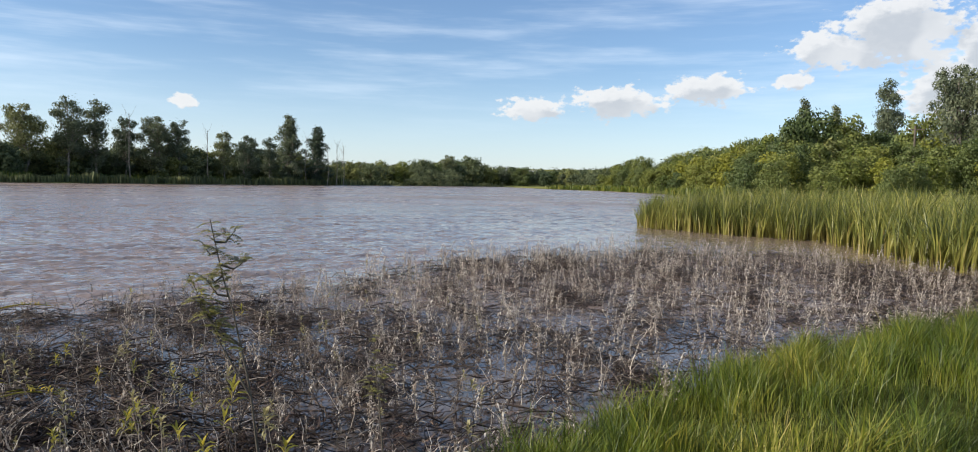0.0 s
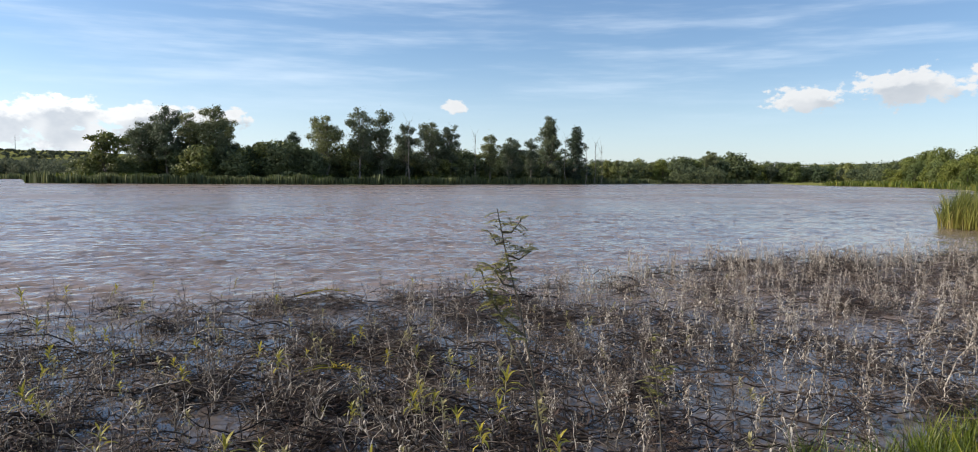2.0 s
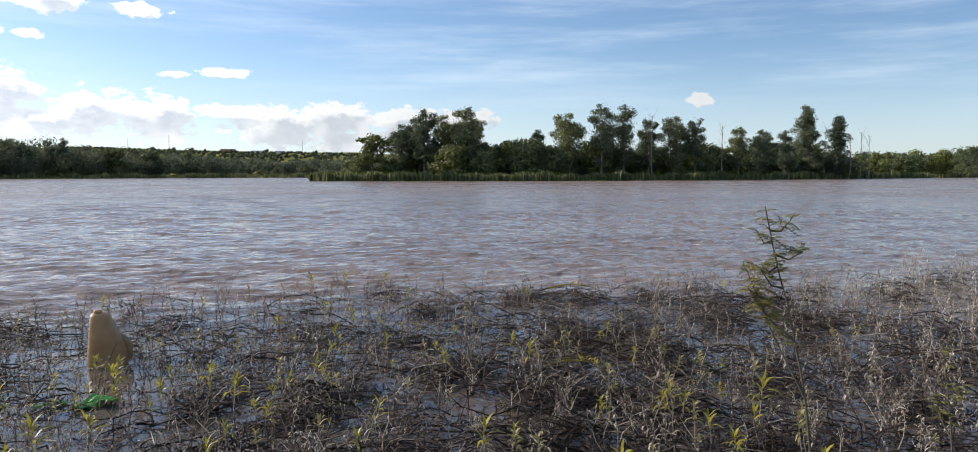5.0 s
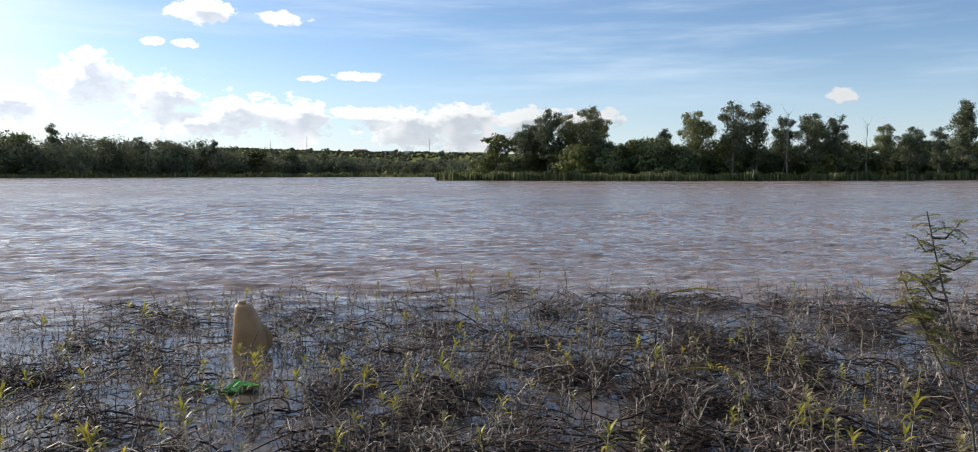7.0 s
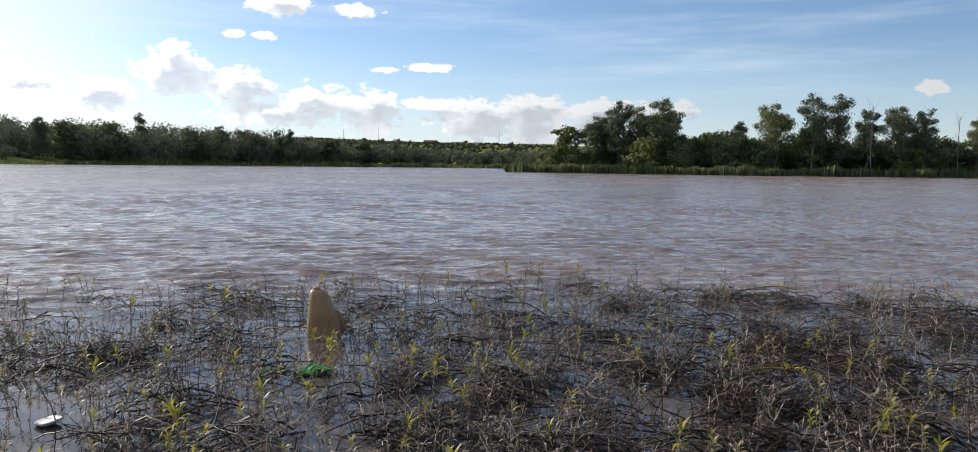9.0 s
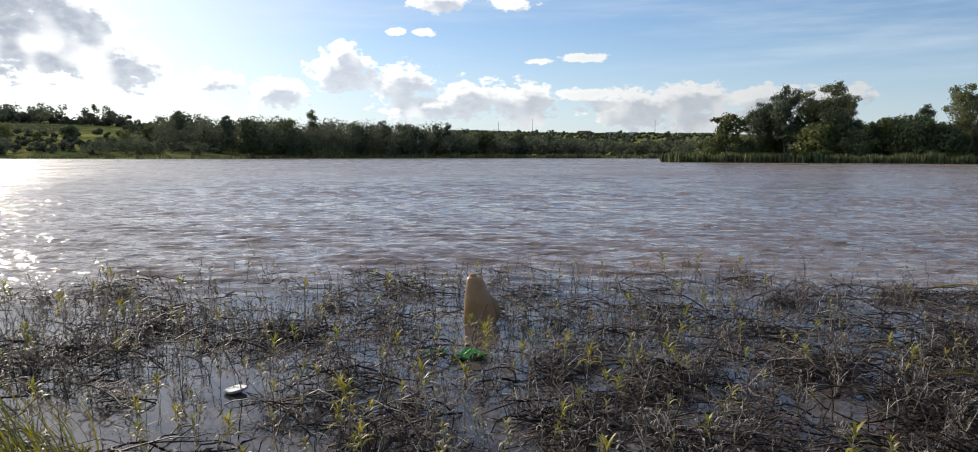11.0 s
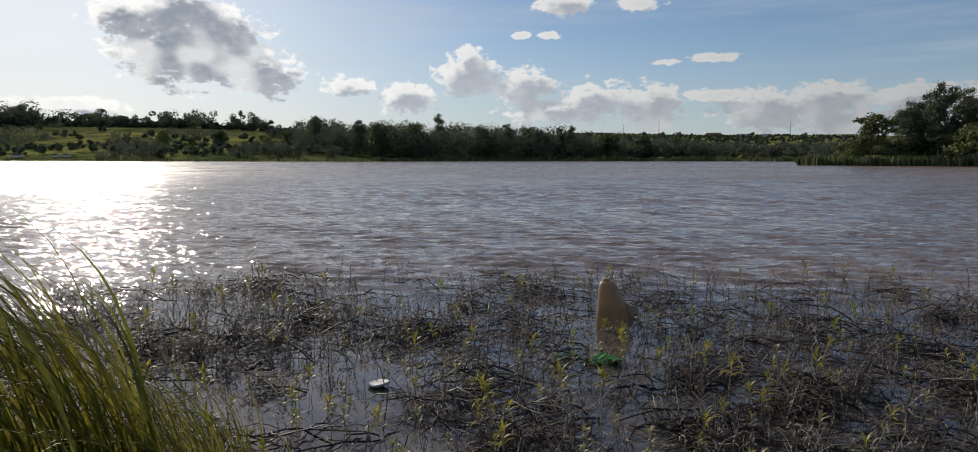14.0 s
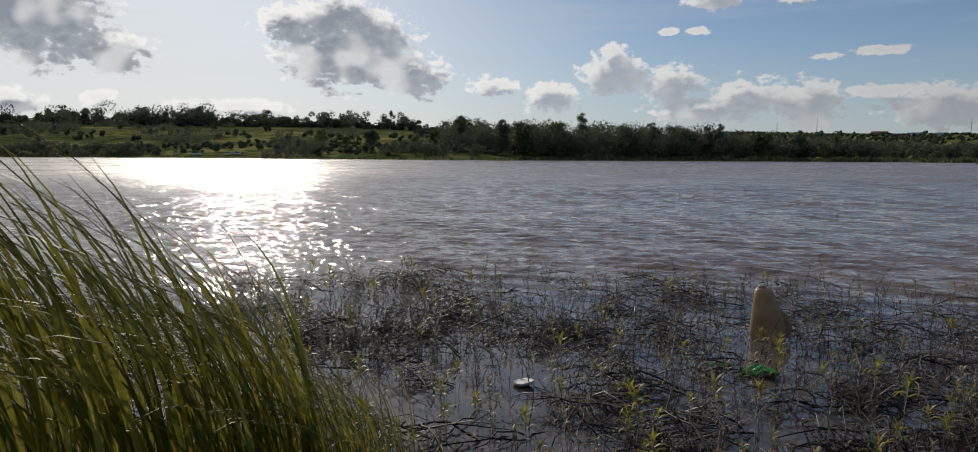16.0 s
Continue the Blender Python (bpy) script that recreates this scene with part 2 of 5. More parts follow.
REED = surface("reed_leaf", make_reed)
WATER = surface("muddy_water", make_water)
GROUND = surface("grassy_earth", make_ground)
GUM_LEAF = leafy("gum_leaf", [(0.0, (0.085, 0.108, 0.064)), (0.6, (0.125, 0.15, 0.09)), (1.0, (0.175, 0.195, 0.115))], 0.3, each=True)
WOOD_LEAF = leafy("woodland_leaf", [(0.0, (0.09, 0.115, 0.055)), (0.6, (0.135, 0.16, 0.072)), (1.0, (0.19, 0.21, 0.09))], 0.28, each=True)
# greyed leaf tone for the far woods: some distance haze is put into the colour
HAZED_LEAF = leafy("hazed_wood_leaf", [(0.0, (0.085, 0.1, 0.068)), (0.6, (0.12, 0.135, 0.085)), (1.0, (0.155, 0.165, 0.1))], 0.35, 0.9, 0.6, 0.06)
HEAD_LEAF = leafy("lake_head_leaf", [(0.0, (0.06, 0.078, 0.045)), (0.6, (0.105, 0.128, 0.066)), (1.0, (0.18, 0.195, 0.09))], 0.4, 0.9, 0.5, 0.05)
HILL_LEAF = leafy("hillside_leaf", [(0.0, (0.085, 0.115, 0.034)), (0.5, (0.12, 0.15, 0.045)), (1.0, (0.16, 0.185, 0.06))], 0.25, each=True)
BRIGHT_LEAF = leafy("sunlit_bush_leaf", [(0.0, (0.115, 0.14, 0.026)), (0.5, (0.15, 0.172, 0.032)), (1.0, (0.2, 0.21, 0.042))], 0.25, each=True)
PALE_LEAF = leafy("pale_acacia_leaf", [(0.0, (0.07, 0.09, 0.03)), (1.0, (0.17, 0.18, 0.06))], 0.35)
PLUME_LEAF = leafy("silvery_dead_leaf", [(0.0, (0.1, 0.075, 0.06)), (0.45, (0.3, 0.25, 0.205)), (0.8, (0.64, 0.575, 0.5)), (0.95, (0.74, 0.68, 0.6)), (1.0, (0.42, 0.38, 0.17))], 0.35, 0.65, 0.2, 0.8)
STRAW_REED = leafy("dead_reed_leaf", [(0.0, (0.25, 0.2, 0.06)), (0.6, (0.42, 0.35, 0.11)), (1.0, (0.5, 0.42, 0.2))], 0.35, 0.6)
GRASS = leafy("bank_grass", [(0.0, (0.018, 0.036, 0.004)), (0.4, (0.06, 0.092, 0.009)), (0.75, (0.148, 0.162, 0.02)), (0.93, (0.28, 0.25, 0.045)), (1.0, (0.48, 0.39, 0.14))], 0.18, 0.45, 0.5, 0.9)
DEAD_LEAF = leafy("withered_leaf", [(0.0, (0.045, 0.033, 0.027)), (0.55, (0.15, 0.12, 0.096)), (0.82, (0.4, 0.345, 0.29)), (0.93, (0.6, 0.55, 0.48)), (1.0, (0.36, 0.34, 0.14))], 0.35, 0.6, 0.2, 0.8)
DEAD_STEM = leafy("withered_stem", [(0.0, (0.08, 0.065, 0.055)), (0.55, (0.28, 0.24, 0.2)), (1.0, (0.62, 0.56, 0.49))], 0.0, 0.6)
WET_STEM = leafy("wet_dead_stem", [(0.0, (0.012, 0.008, 0.007)), (0.65, (0.036, 0.025, 0.02)), (0.93, (0.085, 0.064, 0.05)), (1.0, (0.34, 0.3, 0.26))], 0.0, 0.55)
SPROUT = leafy("sprout_leaf", [(0.0, (0.14, 0.165, 0.03)), (0.5, (0.29, 0.275, 0.05)), (1.0, (0.52, 0.41, 0.08))], 0.45, 0.45, each=True)
FRINGE = leafy("shore_reed", [(0.0, (0.055, 0.075, 0.03)), (0.7, (0.12, 0.145, 0.06)), (1.0, (0.22, 0.22, 0.09))], 0.3)
BARK = barky("brown_bark", (0.05, 0.04, 0.03), (0.13, 0.11, 0.085))
GUM_BARK = barky("pale_gum_bark", (0.10, 0.085, 0.07), (0.30, 0.27, 0.23))

OLIVE = leafy("olive_weed_leaf", [(0.0, (0.15, 0.14, 0.06)), (0.6, (0.30, 0.27, 0.13)), (1.0, (0.45, 0.39, 0.2))], 0.35, 0.5)
LITTER = leafy("shrivelled_litter", [(0.0, (0.022, 0.013, 0.01)), (0.7, (0.068, 0.042, 0.031)), (1.0, (0.2, 0.14, 0.105))], 0.1, 0.65)
NEAR_REED = leafy("wind_bent_reed", [(0.0, (0.09, 0.105, 0.018)), (0.5, (0.21, 0.21, 0.036)), (0.85, (0.38, 0.33, 0.065)), (1.0, (0.52, 0.36, 0.1))], 0.6, 0.5, each=True)
STRAW = leafy("straw", [(0.0, (0.16, 0.12, 0.07)), (1.0, (0.34, 0.28, 0.18))], 0.3, 0.7)
SAPLING_LEAF = leafy("sapling_leaf", [(0.0, (0.13, 0.13, 0.045)), (0.7, (0.26, 0.25, 0.085)), (1.0, (0.46, 0.42, 0.16))], 0.5, 0.5)


def paint(name, colour, rough=0.5, metal=0.0, dirt=0.25, scale=3.0):
    """A plain painted or moulded surface with faint stains."""

    def build(n):
        v = n.noise(place(n), scale, 5.0)
        dark = tuple(c * (1 - dirt) for c in colour)
        return bsdf(n, ramp(n, v, [(0.35, dark), (0.65, colour)]), rough, n.noise(place(n), scale * 6), 0.08, 0.01, Metallic=metal)

    return surface(name, build)


def make_jug(n):
    v = n.noise(place(n), 7.0, 5.0)
    c = ramp(n, v, [(0.3, (0.36, 0.225, 0.11)), (0.7, (0.52, 0.35, 0.19))])
    thin = n.add("ShaderNodeBsdfTranslucent", {"Color": c}).outputs[0]
    return n.add("ShaderNodeMixShader", {0: 0.25, 1: bsdf(n, c, 0.42, n.noise(place(n), 40.0), 0.1, 0.01), 2: thin}).outputs[0]


JUG = surface("tan_plastic", make_jug)
GREEN_PLASTIC = paint("green_plastic", (0.10, 0.45, 0.09), 0.35, 0.0, 0.3, 12.0)
BLUE_PLASTIC = paint("blue_plastic", (0.02, 0.055, 0.10), 0.6, 0.0, 0.4, 12.0)
WHITE_FOAM = paint("white_foam", (0.8, 0.78, 0.74), 0.6, 0.0, 0.15, 15.0)
WHITE_PAINT = paint("white_paint", (0.8, 0.8, 0.8), 0.3)
SILVER_PAINT = paint("silver_paint", (0.6, 0.61, 0.62), 0.25, 0.7)
CAR_GLASS = paint("dark_glass", (0.03, 0.035, 0.04), 0.05)
RUBBER = paint("rubber", (0.03, 0.03, 0.03), 0.8)
METAL = paint("grey_metal", (0.4, 0.41, 0.42), 0.4, 0.8)
TIN_ROOF = paint("tin_roof", (0.38, 0.38, 0.38), 0.5, 0.3)
CLAY_ROOF = paint("clay_roof", (0.34, 0.15, 0.09), 0.8)
CREAM_WALL = paint("cream_wall", (0.68, 0.58, 0.38), 0.8)
WHITE_WALL = paint("white_wall", (0.75, 0.74, 0.7), 0.8)

# ---- mesh helpers ----


class Soup:
    """Many small strips, tubes and leaves, gathered into one mesh."""

    def __init__(self):
        self.v, self.q, self.n = [], [], 0

    def put(self, verts, quads):
        self.v.append(np.asarray(verts, float))
        self.q.append(np.asarray(quads, int).reshape(-1, 4) + self.n)
        self.n += len(verts)

    def arrays(self):
        return np.concatenate(self.v), np.concatenate(self.q)

    def mesh(self, name, material, smooth=False):
        return quad_mesh(name, *self.arrays(), material, smooth)


def quad_mesh(name, v, q, material, smooth=False):
    """A mesh of quads; a quad whose last corner repeats its third is a triangle."""
    me = bpy.data.meshes.new(name)
    tri = q[:, 2] == q[:, 3]
    counts = np.where(tri, 3, 4)
    loops = q.ravel()[np.repeat(np.array([[1, 1, 1, 0]], bool), len(q), 0).ravel() | np.repeat(~tri, 4)]
    me.vertices.add(len(v)), me.loops.add(len(loops)), me.polygons.add(len(q))
    me.vertices.foreach_set("co", np.ascontiguousarray(v, dtype=np.float32).ravel())
    me.loops.foreach_set("vertex_index", loops.astype(np.int32))
    me.polygons.foreach_set("loop_start", np.r_[0, np.cumsum(counts)[:-1]].astype(np.int32))
    if smooth:
        me.polygons.foreach_set("use_smooth", np.ones(len(q), bool))
    me.update(calc_edges=True)
    me.materials.append(material)
    return me


rng = np.random.default_rng(7)


def strip(path, widths, side):
    """A ribbon along a path; side: the way of its width."""
    path, side = np.asarray(path, float), np.asarray(side, float)
    half = np.asarray(widths)[:, None] / 2 * side
    v = np.concatenate([path - half, path + half])
    k = len(path)
    i = np.arange(k - 1)
    return v, np.stack([i, i + 1, i + 1 + k, i + k], 1)


def tube(path, radii, sides=3):
    path = np.asarray(path, float)
    k = len(path)
    ahead = np.gradient(path, axis=0)
    ahead /= np.linalg.norm(ahead, axis=1, keepdims=True) + 1e-9
    helper = np.where(np.abs(ahead[:, 2:3]) > 0.8, [[1.0, 0, 0]], [[0, 0, 1.0]])
    a = np.cross(ahead, helper)
    a /= np.linalg.norm(a, axis=1, keepdims=True) + 1e-9
    b = np.cross(ahead, a)
    ring = 2 * pi * np.arange(sides) / sides
    v = path[:, None] + np.asarray(radii)[:, None, None] * (np.cos(ring)[None, :, None] * a[:, None] + np.sin(ring)[None, :, None] * b[:, None])
    i, j = np.meshgrid(np.arange(k - 1), np.arange(sides), indexing="ij")
    n = (j + 1) % sides
    q = np.stack([i * sides + j, i * sides + n, (i + 1) * sides + n, (i + 1) * sides + j], -1).reshape(-1, 4)
    return v.reshape(-1, 3), q


def stamp(templates, picks, xyz, turn, scale, lean=None):
    """Copies of templates (verts, quads) at places, turned about z, scaled and leaned (dx, dy for a unit of height)."""
    vs, qs, n = [], [], 0
    for k, (tv, tq) in enumerate(templates):
        m = picks == k
        if not m.any():
            continue
        c, s = np.cos(turn[m]), np.sin(turn[m])
        x = tv[None, :, 0] * c[:, None] - tv[None, :, 1] * s[:, None]
        y = tv[None, :, 0] * s[:, None] + tv[None, :, 1] * c[:, None]
        z = np.repeat(tv[None, :, 2], m.sum(), 0)
        if lean is not None:
            x = x + lean[m, 0:1] * z * np.abs(z)
            y = y + lean[m, 1:2] * z * np.abs(z)
        out = np.stack([x, y, z], -1) * scale[m][:, None, None] + xyz[m][:, None]
        vs.append(out.reshape(-1, 3))
        qs.append((tq[None] + (np.arange(m.sum()) * len(tv))[:, None, None] + n).reshape(-1, 4))
        n += m.sum() * len(tv)
    return np.concatenate(vs), np.concatenate(qs)


def part(name, mesh, parent, label=""):
    ob = new(name, mesh)
    ob.parent = parent
    return tagged(ob, label)


def soft_noise(x, y, scale, seed=0.0):
    """Cheap smooth noise in 0..1 on arrays."""
    x, y = np.asarray(x) * scale + seed * 17.3, np.asarray(y) * scale + seed * 9.1
    v = np.sin(1.7 * x + 0.9 * y + 1.3) + np.sin(-1.1 * x + 1.9 * y + 4.1 + np.sin(0.7 * x)) + np.sin(2.9 * x - 2.3 * y + np.sin(1.3 * y) * 1.5) * 0.6
    return np.clip(0.5 + v / 5.2, 0, 1)


# ---- the lake's outline, in metres round the place where the camera stands ----
def polar(az, r):
    return (-r * sin(radians(az)), r * cos(radians(az)))


NEAR_BANK = [(-150, -330), (-40, -120), (-7, -30), (-2.7, -6), (-2.3, -1.5), (-1.8, 0.3), (-1.2, 1.6), (-0.5, 2.8), (0.2, 3.9), (1.6, 5.7),
             (3.1, 7.0), (5, 8.2), (7, 9.6), (10.5, 13), (12.5, 20), (13.5, 30), (24, 80), (35, 153), (29, 190), (16, 214)]
FAR_SHORE = [(-1, 290), (5, 250), (11, 205), (14, 188), (22, 160), (33, 141), (44, 143), (50, 146), (51.4, 152), (51.2, 175), (49, 215), (52, 262),
             (58, 268), (66, 255), (75, 250), (85, 235), (95, 255), (108, 310), (118, 340), (130, 360), (145, 370)]
LAKE = np.array(NEAR_BANK + [polar(a, r) for a, r in FAR_SHORE])


def shore_distance(x, y):
    """Metres from the waterline: above 0 on land, below 0 in the lake."""
    p = np.stack([np.ravel(x), np.ravel(y)], 1)
    best, inside = np.full(len(p), 1e9), np.zeros(len(p), bool)
    for a, b in zip(LAKE, np.roll(LAKE, -1, 0)):
        d = b - a
        t = np.clip(((p - a) @ d) / (d @ d), 0, 1)
        best = np.minimum(best, np.linalg.norm(p - a - t[:, None] * d, axis=1))
        cross = ((a[1] > p[:, 1]) != (b[1] > p[:, 1])) & (p[:, 0] < (b[0] - a[0]) * (p[:, 1] - a[1]) / (b[1] - a[1] + 1e-12) + a[0])
        inside ^= cross
    return np.where(inside, -best, best).reshape(np.shape(x))


def land_height(x, y):
    x, y = np.asarray(x, float), np.asarray(y, float)
    d = shore_distance(x, y)
    a, r = np.degrees(np.arctan2(-x, y)), np.hypot(x, y)
    slope = np.interp(a, [-180, -100, -45, -14, -8, 0, 50, 60, 75, 86, 100, 122, 140, 180], [.02, .03, .075, .05, .02, .006, .006, .02, .035, .08, .115, .11, .03, .02])
    top = np.interp(a, [-180, -45, -25, -10, 0, 50, 60, 85, 100, 122, 180], [6, 14, 13, 7, 3, 3, 5, 22, 31, 29, 6])
    hill = top * (1 - np.exp(-slope * np.clip(d - 4, 0, None) / top))
    far = np.clip(r - 420, 0, None) * np.interp(a, [40, 48, 66, 75], [0.021, 0.036, 0.036, 0.021])
    bumps = (soft_noise(x, y, 0.02) - 0.4) * np.clip(d - 20, 0, 60) / 60 * 2
    rise = 0.22 * (1 - np.exp(-np.clip(d, 0, None) / 0.8)) + 0.06 * soft_noise(x, y, 1.4) * np.clip(d, 0, 1)
    return np.where(d > 0, rise + hill + np.minimum(far, 40) + bumps, -np.minimum(0.6, -d * 0.25))


def build_ground():
    rings = np.r_[0.01, np.geomspace(0.4, 4700, 120)]
    turns = np.radians(np.arange(0, 360, 1.0))
    r, a = np.meshgrid(rings, turns, indexing="ij")
    x, y = -r * np.sin(a), r * np.cos(a)
    v = np.stack([x, y, land_height(x, y)], -1).reshape(-1, 3)
    k = len(turns)
    i, j = np.meshgrid(np.arange(len(rings) - 1), np.arange(k), indexing="ij")
    q = np.stack([i * k + j, (i + 1) * k + j, (i + 1) * k + (j + 1) % k, i * k + (j + 1) % k], -1).reshape(-1, 4)
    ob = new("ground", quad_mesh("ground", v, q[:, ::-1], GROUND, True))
    tagged(ob, "grassy earth bank and hillsides round the lake", "ground", kind="structure")


WAVES = np.random.default_rng(3)
WAVE_ROWS = [(0.16 + 0.6 * WAVES.random() ** 2.0, radians(-35) + WAVES.normal() * 0.5, WAVES.random() * 6.3) for _ in range(32)]


def wave_height(x, y):
    """Short wind waves, crossing one another in gusts."""
    z = 0 * x
    for length, heading, phase in WAVE_ROWS:
        k = 2 * pi / length
        u = k * (x * cos(heading) + y * sin(heading)) + phase + 1.2 * np.sin(0.23 * x + 0.31 * y + phase)
        z = z + 0.0092 * length * (2 * (0.5 + 0.5 * np.sin(u)) ** 1.5 - 0.9)
    return z * (0.55 + 0.9 * soft_noise(x, y, 0.13, 2))


def build_water():
    rings = np.r_[0.5, np.geomspace(2, 7.8, 10), np.geomspace(8, 76, 330), np.geomspace(80, 600, 26)]
    turns = np.radians(np.r_[np.arange(-42, 128, 0.5), np.arange(128, 318, 4.0)])
    r, a = np.meshgrid(rings, turns, indexing="ij")
    x, y = -r * np.sin(a), r * np.cos(a)
    edge = np.interp(np.degrees(a), [-40, -29, -10, 4, 22, 45, 130], [30, 22, 18, 14, 10, 9, 9])
    z = wave_height(x, y) * np.clip((r - edge + 1.0) / 3, 0.0, 1) * np.clip((84 - r) / 40, 0, 1)
    v = np.stack([x, y, z], -1).reshape(-1, 3)
    k = len(turns)
    i, j = np.meshgrid(np.arange(len(rings) - 1), np.arange(k), indexing="ij")
    q = np.stack([i * k + j, i * k + (j + 1) % k, (i + 1) * k + (j + 1) % k, (i + 1) * k + j], -1).reshape(-1, 4)
    ob = new("water", quad_mesh("water", v, q, WATER, True))
    tagged(ob, "reddish-brown muddy lake water with small wind ripples", "lake", kind="structure")


build_ground()
build_water()

# ---- trees ----


def leaf_cloud(soup, centre, radii, count, size, hollow=0.55, stray=0.16, plump=0.45):
    """Small leaves scattered through an ellipsoid, thickest near its skin."""
    d = rng.normal(size=(count, 3))
    d /= np.linalg.norm(d, axis=1, keepdims=True)
    p = np.asarray(centre) + d * (hollow + (1 - hollow) * rng.random((count, 1)) ** 0.6) * (1 + stray * np.abs(rng.normal(size=(count, 1)))) * np.asarray(radii)
    out = d + rng.normal(size=(count, 3)) * 0.32
    a = np.cross(out, rng.normal(size=(count, 3)))
    a /= np.linalg.norm(a, axis=1, keepdims=True)
    b = np.cross(a, out)
    b /= np.linalg.norm(b, axis=1, keepdims=True)
    s = size * (0.6 + 0.8 * rng.random((count, 1)))
    v = np.stack([p - a * s, p + b * s * plump, p + a * s, p - b * s * plump], 1).reshape(-1, 3)
    soup.put(v, np.arange(4 * count).reshape(-1, 4))


def limb(soup, start, end, r0, r1, sag=0.0, sides=3):
    t = np.linspace(0, 1, 4)[:, None]
    p = np.asarray(start) * (1 - t) + np.asarray(end) * t
    p[1:-1] += rng.normal(size=(2, 3)) * 0.03 * np.linalg.norm(np.subtract(end, start))
    p[:, 2] += sag * np.sin(pi * t[:, 0])
    soup.put(*tube(p, r0 + (r1 - r0) * t[:, 0], sides))


def crown_lobe(soup, centre, r, flat_, leaves, size, plump):
    """A rounded mass of foliage: small puffs of leaves set over the upper side of a core."""
    leaf_cloud(soup, centre, (r * 0.78, r * 0.78, r * 0.78 * flat_), int(leaves * 0.3), size * 1.15, 0.45, 0.05, plump)
    for k in range(7):
        up, turn = -0.25 + 1.2 * (k + rng.random()) / 7, k * 2.4 + rng.random()
        up = min(up, 0.98)
        flat_r = sqrt(1 - up * up)
        p = np.asarray(centre) + r * 0.68 * np.array([flat_r * cos(turn), flat_r * sin(turn), up * flat_])
        q = r * (0.36 + 0.2 * rng.random())
        leaf_cloud(soup, p, (q, q, q * 0.8), int(leaves * 0.13), size * 0.85, 0.68, 0.1, plump)


def tree(name, label, bark, leaf, clumps, trunk_r=0.25, lean=0.0, leaves=70, leaf_size=0.4, bare=0, fork=0.35, high=14.0, fill=0.0):
    """A tree: an empty at its foot, a trunk with limbs, and a crown of leaf lobes (x, y, z, radius, flatness)."""
    root = new(name)
    tagged(root, label, "tree")
    wood, crown = Soup(), Soup()
    top = (lean, 0.1 * lean, high * 0.92)
    limb(wood, (0, 0, -0.4), top, trunk_r, trunk_r * 0.2, 0, 6)
    for x, y, z, r, f in clumps:
        low = max(fork * high, z - 0.3 * high)
        foot = (lean * low / high, 0.1 * lean * low / high, low)
        limb(wood, foot, (x, y, z), trunk_r * 0.42, trunk_r * 0.1, 0.2)
        crown_lobe(crown, (x, y, z), r, f, int(leaves * r * r), leaf_size, 0.45 if fill else 0.8)
    if fill:
        leaf_cloud(crown, (lean * 0.6, 0, high * 0.62), (fill, fill, high * 0.34), 2400, leaf_size, 0.1, 0.2, 0.5)
    for _ in range(bare):
        low = high * (0.45 + 0.45 * rng.random())
        a, out = rng.random() * 2 * pi, high * (0.06 + 0.1 * rng.random())
        limb(wood, (lean * low / high, 0, low), (out * cos(a), out * sin(a), low + out * 1.3), trunk_r * 0.25, trunk_r * 0.05, 0, 4)
    part("trunk", wood.mesh("trunk", bark), root)
    if clumps:
        part("crown", crown.mesh("crown", leaf), root)
    return root


def scattered(count, high, base, wide, size, flat=0.7, taper=0.0):
    """Lobes spread over a crown between base and high; taper above 0 narrows it upwards."""
    out = []
    for k in range(count):
        f = (k + 0.5) / count
        z = base + (high - base) * f
        reach = wide * (1 - taper * f) * (0.35 + 0.65 * sin(pi * (0.18 + 0.74 * f)))
        a = k * 2.4 + rng.random()
        d = reach * sqrt(rng.random()) * 0.95
        r = size * (0.7 + 0.6 * rng.random()) * (1 - 0.35 * taper * f)
        out.append((d * cos(a), d * sin(a), z - r * flat * 0.8, r, flat))
    return out


def layered(high, tiers):
    """The lobes of a gum tree: tiers of (height share, how many, reach, lobe radius), running into one another unevenly."""
    out = []
    for share, count, reach, size in tiers:
        a0 = rng.random() * 6.3
        for k in range(count):
            a = a0 + 2 * pi * k / count + rng.normal() * 0.35
            d = reach * (0.3 + 0.75 * rng.random()) if count > 1 else 0.2
            r = size * (0.65 + 0.6 * rng.random())
            out.append((d * cos(a), d * sin(a), high * min(share - 0.02 + rng.normal() * 0.05, 1.0) - 0.8 * r, r, rng.uniform(0.85, 1.15)))
    return out


